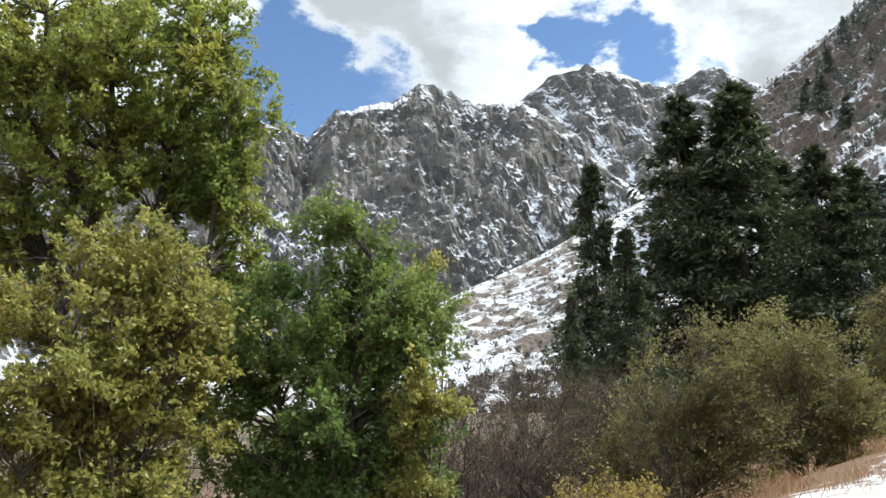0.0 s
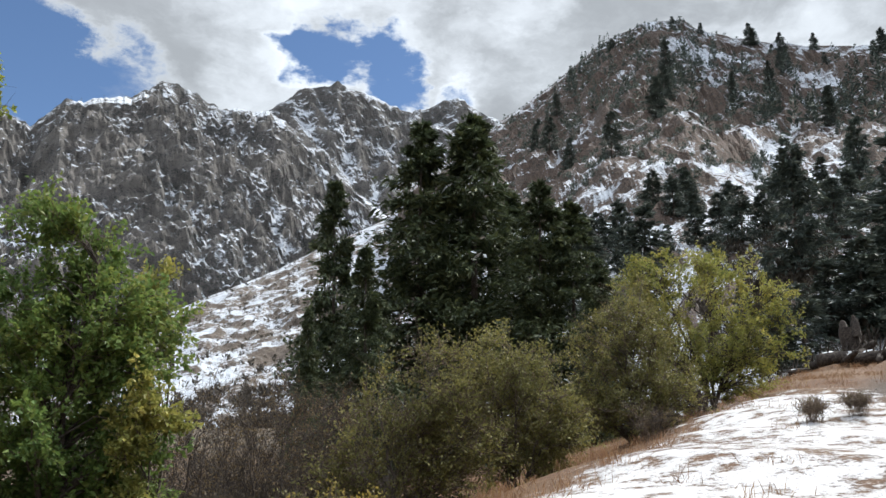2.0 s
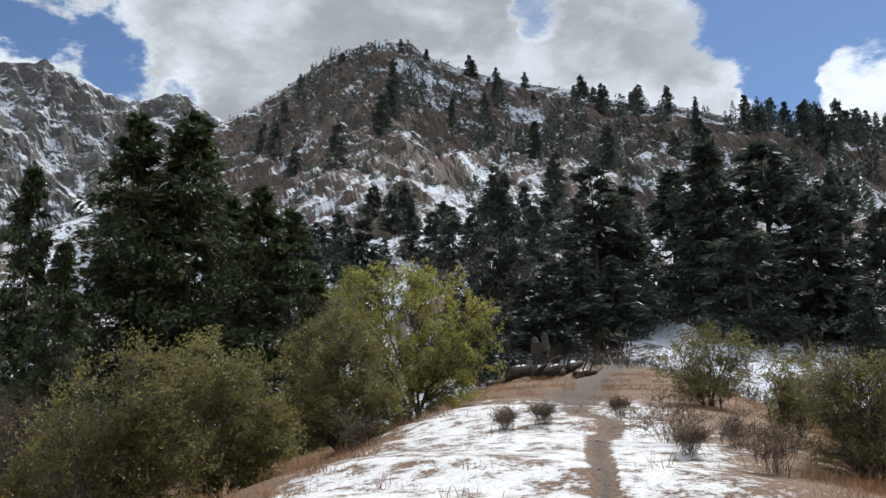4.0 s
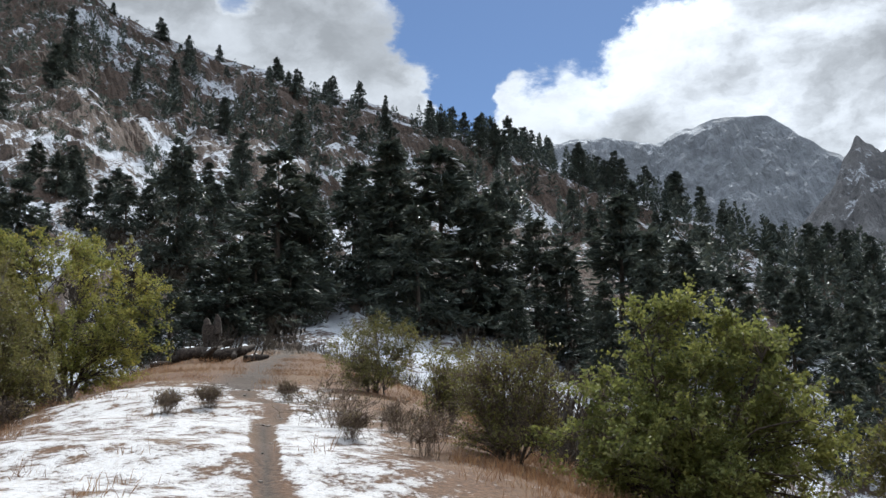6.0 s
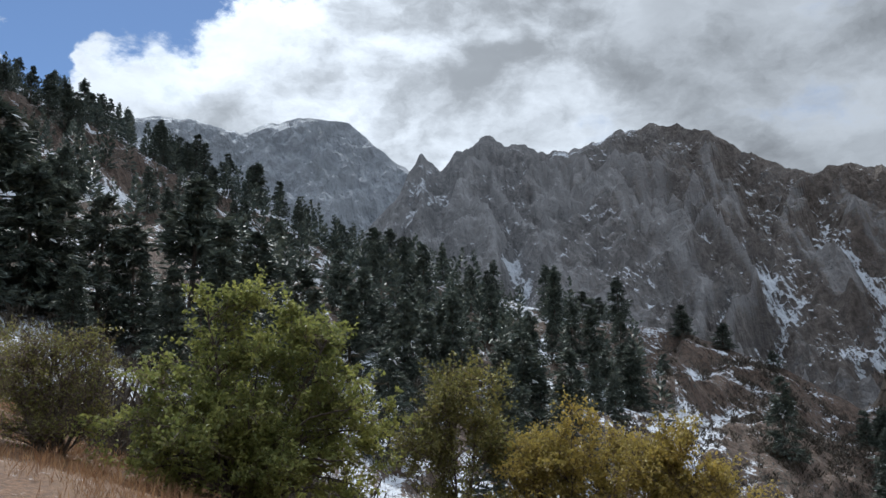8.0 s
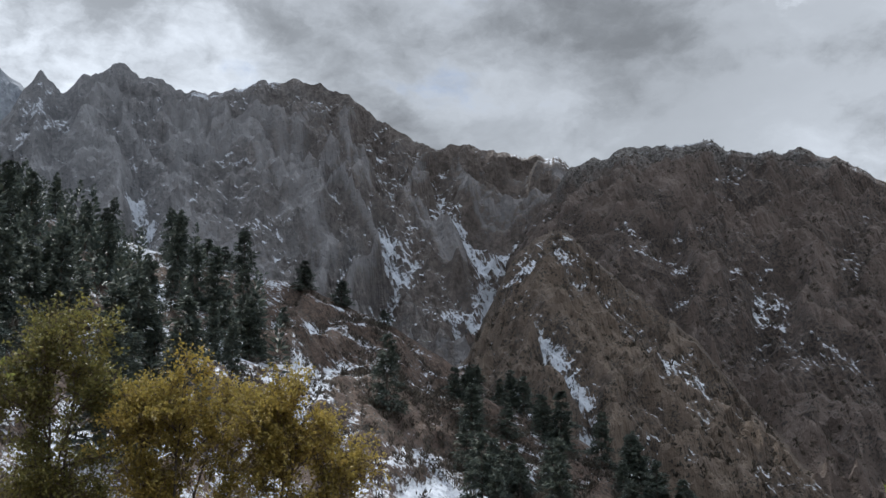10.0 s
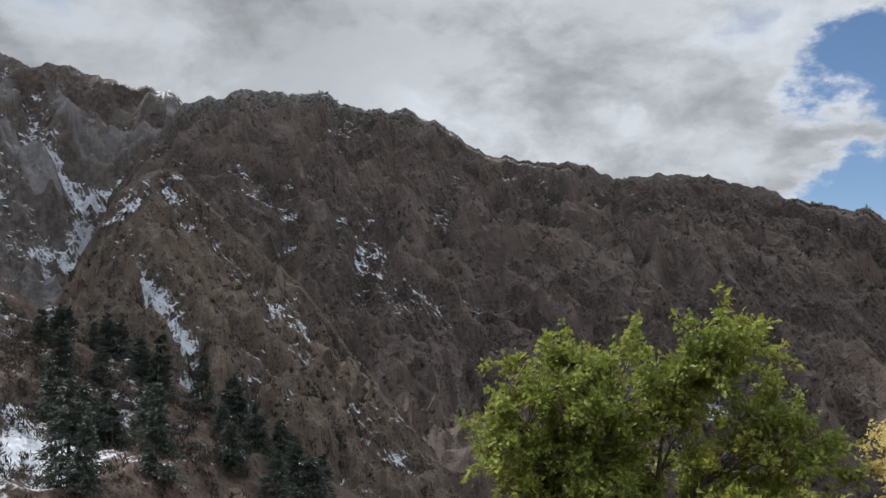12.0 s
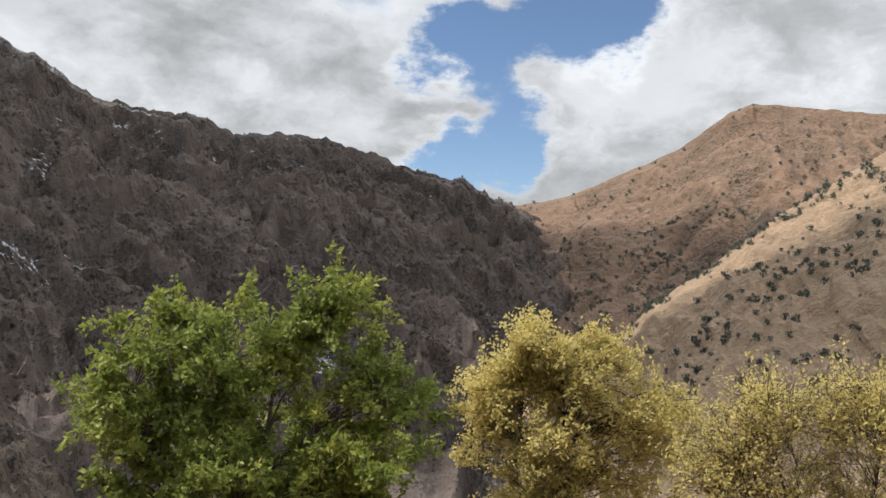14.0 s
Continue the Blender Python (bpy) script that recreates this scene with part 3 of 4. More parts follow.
# the group beside the meadow: compass, tip, distance, girth
close_kinds = [spruce_meshes(s, 15.0, wd, 11500, 0.36, NEEDLE, 0.02, 36) for s, wd in ((11, 3.0), (12, 3.3), (13, 2.7))]
CLOSE = [(15.6, 21.6, 52, 1.0), (19.4, 21.8, 53, 1.1), (10.2, 17.5, 50, 0.75), (23.7, 17.7, 50, 1.0), (26.0, 16.2, 51, 0.95), (12.3, 13.3, 44, 0.9), (17.6, 18.0, 58, 1.0),
         (21.6, 17.0, 58, 1.1), (8.3, 9.0, 40, 0.6), (27.5, 12.5, 48, 1.0)]
for k, (az, tip, d, girth) in enumerate(CLOSE):
    x, y = d * math.sin(radians(az)), d * math.cos(radians(az))
    z = float(ground_height(x, y))
    tall = EYE[2] + d * math.tan(radians(tip)) - z
    kind = close_kinds[k % 3]
    tree = tagged(new("spruce"), "tall dark green spruce with snow on its boughs beside the meadow", "spruce", "spruces beside the meadow")
    part("trunk", kind[0], tree), part("crown", kind[1], tree)
    tree.matrix_basis = Matrix.Translation((x, y, z)) @ Matrix.Rotation(k * 1.9, 4, "Z") @ Matrix.Diagonal((girth * tall / 15, girth * tall / 15, tall / 15, 1))

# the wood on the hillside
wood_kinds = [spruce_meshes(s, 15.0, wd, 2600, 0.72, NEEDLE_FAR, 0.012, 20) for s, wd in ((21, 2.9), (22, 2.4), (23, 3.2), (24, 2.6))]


def plant_spruce(at, tall, girth, k):
    kind = wood_kinds[k % 4]
    tree = tagged(new("spruce"), "dark spruce with a dusting of snow on the hillside", "spruce", "spruces on the hillside")
    part("trunk", kind[0], tree), part("crown", kind[1], tree)
    s = tall / 15
    tree.matrix_basis = Matrix.Translation(at) @ Matrix.Rotation(k * 2.4, 4, "Z") @ Matrix.Diagonal((s * girth, s * girth, s, 1))


FRONT = [(46.4, 19.0, 92, 1.15), (44.6, 14.5, 88, 1.1), (48.6, 15.5, 96, 1.1), (43.5, 11.5, 84, 1.0), (51.5, 18.3, 104, 1.1), (54.2, 19.5, 100, 1.15), (57.6, 19.2, 102, 1.15), (59.6, 16.5, 98, 1.1),
         (56.0, 15.5, 90, 1.1), (61.5, 15.0, 100, 1.0), (63.8, 14.5, 104, 1.0), (66.0, 13.5, 104, 1.0), (69.5, 15.8, 118, 1.2), (71.5, 13.0, 112, 1.0), (73.5, 12.5, 122, 1.1),
         (38.0, 12.5, 100, 1.1), (40.0, 10.2, 76, 1.4), (41.6, 11.6, 82, 1.4), (43.2, 12.6, 82, 1.4), (45.2, 13.5, 84, 1.3), (47.4, 13.0, 86, 1.3), (38.4, 9.6, 74, 1.4), (36.5, 10.5, 90, 1.3), (47.0, 16.5, 96, 1.2), (35.2, 13.5, 110, 1.1), (32.0, 14.5, 120, 1.1), (40.5, 13.0, 105, 1.1), (29.5, 13.5, 120, 1.0),
         (76.5, 10.5, 125, 1.2), (79.5, 9.0, 130, 1.1), (82.5, 7.4, 138, 1.1), (86, 6.0, 142, 1.1), (68, 9.0, 98, 1.2), (62.5, 10.0, 88, 1.2), (90, 4.0, 150, 1.1), (71, 7.5, 100, 1.0)]
for k, (az, tip, d, girth) in enumerate(FRONT):
    az_l, vs, verts = SPUR
    j = int(np.searchsorted(az_l, az))
    i = int(np.argmin(abs(np.hypot(verts[:, j, 0], verts[:, j, 1]) - d)))
    at = Vector(verts[i, j])
    plant_spruce(at, EYE[2] + d * math.tan(radians(tip)) - at.z, girth * 1.3, k)
# a dark belt of spruces along the foot of the hillside
for k in range(24):
    az, d = 22.5 + 0.9 * k + rng.uniform(-0.4, 0.4), rng.uniform(105, 165)
    j = int(np.searchsorted(az_l, az))
    at = Vector(verts[int(np.argmin(abs(np.hypot(verts[:, j, 0], verts[:, j, 1]) - d))), j])
    plant_spruce(at, max(8.0, EYE[2] + d * math.tan(radians(rng.uniform(13.0, 16.5))) - at.z), rng.uniform(1.3, 1.7), k)
count = 0
while count < 165:
    az, v = rng.uniform(20, 122), rng.random() ** 0.9
    lush = np.interp(az, [20, 32, 42, 52, 60, 95, 104, 112, 122], [0.3, 0.34, 0.45, 0.7, 1.0, 1.0, 0.05, 0.10, 0.25])
    lush *= np.interp(v, [0.0, 0.03, 0.05, 0.5, 1.0], [0, 0, 1, 0.9, 0.7])
    clump = 0.5 + 0.9 * noise.fractal(Vector((az * 0.22, v * 7, 3)), 1, 2, 3)
    if 100 < az < 111 and v > 0.4:
        lush *= 0.3
    if rng.random() > lush * clump:
        continue
    plant_spruce(on_slope(SPUR, az, v), rng.uniform(9, 16.5), rng.uniform(0.95, 1.4), count)
    count += 1
for k in range(36):
    plant_spruce(on_slope(SPUR, rng.uniform(111, 129), rng.uniform(0.45, 0.95)), rng.uniform(6, 11), 1.5, k)
for az, tall in ((34.8, 9), (38.3, 11), (41.9, 12), (45.9, 12), (49.5, 12), (56.8, 15), (58.2, 14), (60.4, 13), (62.2, 16), (63.2, 14), (65, 13), (67, 15), (69.4, 16), (71.5, 14), (75, 13), (82.2, 14), (83.2, 12), (85.9, 11), (88.8, 9),
                 (92.7, 5), (95.2, 8), (96.2, 7), (101.4, 9), (103.9, 8), (106.6, 5)):
    plant_spruce(on_slope(SPUR, az, 0.975), tall, 1.3 if az < 92 else 2.1, int(az * 7))


def scatter_brush(name, label, shape, spans, amount, low, high, mat, seed, tufts=10, slim=0.24, reach=0.55):
    """Low bushes and young trees too small to tell apart, as one mesh on a slope. spans: compass and slope ranges."""
    g = np.random.default_rng(seed)
    az_l, vs, verts = shape
    at = []
    for _ in range(amount):
        a0, a1, v0, v1 = spans[int(g.integers(len(spans)))]
        a, v = g.uniform(a0, a1), g.uniform(v0, v1)
        if noise.fractal(Vector((a * 0.5, v * 12, seed)), 1, 2, 3) < -0.15:
            continue
        at.append(on_slope(shape, a, v))
    at = np.array(at)
    tall = g.uniform(low, high, len(at))
    p = np.repeat(at, tufts, 0)
    t = np.repeat(tall, tufts)
    q = g.random(len(p))
    p = p + np.stack([g.normal(0, 0.16, len(p)) * t, g.normal(0, 0.16, len(p)) * t, q * t * 0.55], 1)
    way = np.stack([g.normal(0, 0.55, len(p)), g.normal(0, 0.55, len(p)), np.full(len(p), 0.9)], 1)
    v, f = blades(p, way, t * reach, t * slim, g, 0.2)
    return tagged(new(name, mesh_of(name, v, f, [mat])), label, "brush", kind="stuff")


BRUSH = leaf_material("bare_brush", ((0.032, 0.027, 0.022), (0.052, 0.043, 0.033), (0.08, 0.066, 0.046)), 0.15, 0.05, 0.6)
scatter_brush("hillside_brush", "brown leafless brush between the spruces", SPUR, [(20, 60, 0.03, 0.98), (50, 112, 0.03, 0.9), (50, 112, 0.03, 0.9), (40, 70, 0.03, 0.2), (34, 48, 0.01, 0.1)], 6000, 0.8, 2.6, BRUSH, 31, 18, 0.09, 0.4)
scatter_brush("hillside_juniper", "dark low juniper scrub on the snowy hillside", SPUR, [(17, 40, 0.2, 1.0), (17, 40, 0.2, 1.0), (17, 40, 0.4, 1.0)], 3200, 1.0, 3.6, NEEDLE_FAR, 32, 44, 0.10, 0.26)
scatter_brush("scree_brush", "dark brush at the foot of the scree", SCREE, [(-30, 20, 0.0, 0.4), (-14, 14, 0.0, 0.3), (-6, 14, 0.0, 0.3), (-6, 14, 0.0, 0.22), (-10, 12, 0.03, 0.97)], 5600, 1.0, 3.0, BRUSH, 33, 16, 0.14)
scatter_brush("ledge_brush", "dark brush over the broken end of the hillside", SPUR, [(97, 122, 0.2, 0.97), (104, 124, 0.4, 0.9)], 3600, 0.8, 2.6, BRUSH, 34, 16, 0.1, 0.4)
def ground_shape(a0, a1, d0, d1):
    az_, v_ = np.linspace(a0, a1, 160), np.linspace(0, 1, 80)
    d_ = d0 * (d1 / d0) ** v_[:, None]
    A_ = np.radians(az_)[None, :]
    x_, y_ = d_ * np.sin(A_), d_ * np.cos(A_)
    return az_, v_, np.stack([x_, y_, ground_height(x_, y_) - 0.1], -1)


scatter_brush("gully_brush", "dark leafless brush in the gully", ground_shape(-24, 14, 18, 75), [(-24, 14, 0, 1), (-6, 13, 0, 0.7)], 1500, 0.8, 2.3, BRUSH, 39, 40, 0.03)
scatter_brush("bank_brush", "dark brush on the falling bank", ground_shape(62, 112, 17, 90), [(62, 112, 0, 1)], 1000, 0.8, 2.2, BRUSH, 40, 36, 0.03)
scatter_brush("brow_brush", "brown brush behind the meadow's brow", ground_shape(24, 62, 46, 75), [(24, 62, 0, 1)], 420, 0.5, 1.4, BRUSH, 42, 36, 0.03)
scatter_brush("knob_brush", "dark scrub on the rocky knob", KNOB, [(110, 132, 0.1, 0.98)], 900, 2.0, 5.0, BRUSH, 35)
scatter_brush("mountain_brush", "dark scrub scattered over the brown mountainside", BROWN, [(112, 172, 0.1, 0.99)], 9000, 1.2, 5.0, BRUSH, 36, 14, 0.18)
scatter_brush("hill_juniper", "dark junipers scattered over the tan hill", TAN, [(164, 192, 0.15, 0.98), (166, 180, 0.2, 0.6)], 1300, 1.5, 6.0, NEEDLE_FAR, 37, 40, 0.13, 0.3)
scatter_brush("foothill_juniper", "dense dark junipers along the foothill", FOOTHILL, [(172, 192, 0.88, 1.05), (172, 192, 0.92, 1.0), (174, 194, 0.3, 0.62), (174, 194, 0.2, 0.62), (178, 192, 0.5, 0.9)], 800, 1.2, 4.5, NEEDLE_FAR, 38, 44, 0.12, 0.3)


def scatter_conifers(name, label, shape, spans, amount, low, high, seed, mat, tufts=46):
    """Spruces too far off to tell apart, as one mesh."""
    g = np.random.default_rng(seed)
    at = []
    while len(at) < amount:
        a0, a1, v0, v1 = spans[int(g.integers(len(spans)))]
        a, v = g.uniform(a0, a1), g.uniform(v0, v1)
        if noise.fractal(Vector((a * 0.35, v * 8, seed)), 1, 2, 3) > -0.1:
            at.append(on_slope(shape, a, v))
    p = np.repeat(np.array(at), tufts, 0)
    t = np.repeat(g.uniform(low, high, amount), tufts)
    q, turn = g.random(len(p)) ** 1.2, g.random(len(p)) * 2 * math.pi
    r = 0.20 * t * (1 - q) ** 0.8
    p = p + np.stack([r * 0.35 * np.cos(turn), r * 0.35 * np.sin(turn), q * t * 0.93], 1)
    way_ = np.stack([np.cos(turn), np.sin(turn), np.full(len(p), 0.1) + q], 1) + g.normal(0, 0.25, p.shape)
    v, f = blades(p, way_, r * 0.8 + 0.05 * t, 0.05 * t, g, 0.2, 1.2)
    return tagged(new(name, mesh_of(name, v, f, [mat])), label, "trees", kind="stuff")


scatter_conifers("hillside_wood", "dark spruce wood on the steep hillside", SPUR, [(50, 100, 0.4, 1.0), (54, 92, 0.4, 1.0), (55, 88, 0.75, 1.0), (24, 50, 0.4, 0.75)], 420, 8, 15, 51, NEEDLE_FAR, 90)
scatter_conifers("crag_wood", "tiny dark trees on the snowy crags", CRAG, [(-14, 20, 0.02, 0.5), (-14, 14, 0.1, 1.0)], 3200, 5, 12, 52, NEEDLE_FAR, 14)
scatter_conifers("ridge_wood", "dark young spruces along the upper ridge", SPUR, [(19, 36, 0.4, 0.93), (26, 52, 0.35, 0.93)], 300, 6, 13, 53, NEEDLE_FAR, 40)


# ------------------------------------------------------------------ broadleaf trees and shrubs
def make_broadleaf(name, label, category, at, lobes, leaf, leaves, mat, seed, stems=3, girth=0.09, clusters=160, twigs=7, twig=0.5, group="", spray=0.10, bark=None):
    """A tree or shrub: stems from the ground, limbs to clusters inside the lobes of the crown, twigs, leaves along the twigs.
    lobes: (east, north, height, breadth, half height, share) round the foot; leaf: length; leaves: number in all."""
    g = np.random.default_rng(seed)
    root = tagged(new(name), label, category, group)
    root.matrix_basis = Matrix.Translation(at)
    wood, thin = Tubes(), Tubes()
    L = np.array(lobes, float)
    small = []                                      # each lobe breaks up into uneven boughs
    for x_, y_, z_, wide_, high_, share_ in L:
        for _ in range(15):
            b_ = g.normal(size=3)
            b_ *= 0.85 * g.random() ** 0.3 / np.linalg.norm(b_)
            k_ = g.uniform(0.26, 0.5)
            small.append((x_ + b_[0] * wide_, y_ + b_[1] * wide_, z_ + b_[2] * high_, wide_ * k_, high_ * k_, share_ * k_ ** 2))
    big_lobes, L = L, np.array(small)
    pick = g.choice(len(L), clusters, p=L[:, 5] / L[:, 5].sum())
    ball = g.normal(size=(clusters, 3))
    ball /= np.linalg.norm(ball, axis=1)[:, None]
    ball *= ((0.35 + 0.65 * g.random(clusters) ** 0.45) * np.where(g.random(clusters) < 0.14, 1.6, 1.0))[:, None]
    goal = L[pick, :3] + ball * np.stack([L[pick, 3], L[pick, 3], L[pick, 4]], 1)
    goal[:, 2] = np.maximum(goal[:, 2], 0.25)
    top = (L[:, 2] + L[:, 4]).max()
    spine = []
    for k in range(stems):
        lobe = big_lobes[k % len(big_lobes)]
        end = np.array([lobe[0] * 0.9 + g.normal(0, 0.2), lobe[1] * 0.9 + g.normal(0, 0.2), lobe[2] + lobe[4] * 0.55])
        foot = np.array([g.normal(0, 0.12 * (stems > 1)), g.normal(0, 0.12 * (stems > 1)), -0.25])
        q = np.linspace(0, 1, 10)[:, None]
        line = foot + (end - foot) * np.concatenate([q ** 1.25, q ** 1.25, q], 1) + g.normal(0, 0.035 * top / 4, (10, 3)) * (q * (1.1 - q) * 3)
        wood.add(line, girth * (0.7 + 0.5 * g.random()), girth * 0.16, 7)
        spine.append(line)
    spine_points = np.concatenate([s[2:] for s in spine])
    thick = np.concatenate([np.linspace(girth, girth * 0.16, 10)[2:] for _ in spine])
    tips, dirs = [], []
    for c in goal:
        gap = np.linalg.norm(spine_points - c, axis=1) + 2.0 * np.maximum(0, spine_points[:, 2] - c[2] + 0.25)
        j = int(np.argmin(gap + g.random(len(gap)) * 0.5))
        a = spine_points[j]
        q = np.linspace(0, 1, 6)[:, None]
        span = np.linalg.norm(c - a)
        line = a + (c - a) * q + np.array([0, 0, 1.0]) * span * 0.16 * np.sin(q * math.pi) + g.normal(0, 0.05 * span, (6, 3)) * q * (1 - q) * 3
        wood.add(line, min(thick[j] * 0.55, 0.008 + 0.014 * span), 0.004, 4)
        out = (c - a) / (span + 1e-6)
        for _ in range(twigs):
            start = line[int(g.integers(3, 6))]
            w_ = out * 0.7 + g.normal(0, 0.75, 3) + np.array([0, 0, 0.25])
            w_ /= np.linalg.norm(w_)
            ln = twig * (0.5 + g.random())
            bend = np.array([start, start + w_ * ln * 0.5 + g.normal(0, 0.03, 3), start + w_ * ln + np.array([0, 0, -0.08 * ln])])
            thin.add(bend, 0.0045, 0.0015, 3)
            tips.append(bend), dirs.append(w_)
    part("trunk", wood.mesh("trunk", [bark or BARK]), root)
    tagged(part("fine_branching", thin.mesh("fine_branching", [DARK_TWIG if mat is RUSTY else TWIG]), root), kind="stuff")
    if leaves:
        tips, dirs = np.array(tips), np.array(dirs)
        leafy = g.permutation(len(tips))[:int(len(tips) * 0.5)]
        j = leafy[g.integers(len(leafy), size=leaves)]
        q = g.random(leaves)[:, None]
        p = np.where(q < 0.5, tips[j, 0] + (tips[j, 1] - tips[j, 0]) * q * 2, tips[j, 1] + (tips[j, 2] - tips[j, 1]) * (q * 2 - 1))
        p = p + g.normal(0, spray, p.shape) * 0.4
        way_ = dirs[j] * 0.5 + g.normal(0, 0.8, p.shape) + np.array([0, 0, -0.15])
        size = leaf * (0.6 + 0.8 * g.random(leaves))
        v, f = blades(p, way_, size, size * 0.62, g, 0.25, 1.6)
        part("crown", mesh_of("crown", v, f, [mat]), root)
    return root


def foot_at(az, d, sink=0.0):
    x, y = d * math.sin(radians(az)), d * math.cos(radians(az))
    return Vector((x, y, float(ground_height(x, y)) - sink))


def crown_lobes(az, d, base, blobs):
    """Lobes round a foot, from (compass, elevation, half breadth in degrees, half height in degrees, share, farther by)."""
    out = []
    f = foot_at(az, d)
    for a, e, wa, he, share, more in blobs:
        c = place(a, e, d + more) - f
        k = (d + more) * math.radians(1)
        out.append((c.x, c.y, c.z, wa * k, he * k, share))
        if c.z < 6:                                 # the crown goes on down towards the ground
            out.append((c.x * 0.85, c.y * 0.85, c.z * 0.5, wa * k * 0.95, max(he * k * 0.8, c.z * 0.36), share * 0.85))
    return out


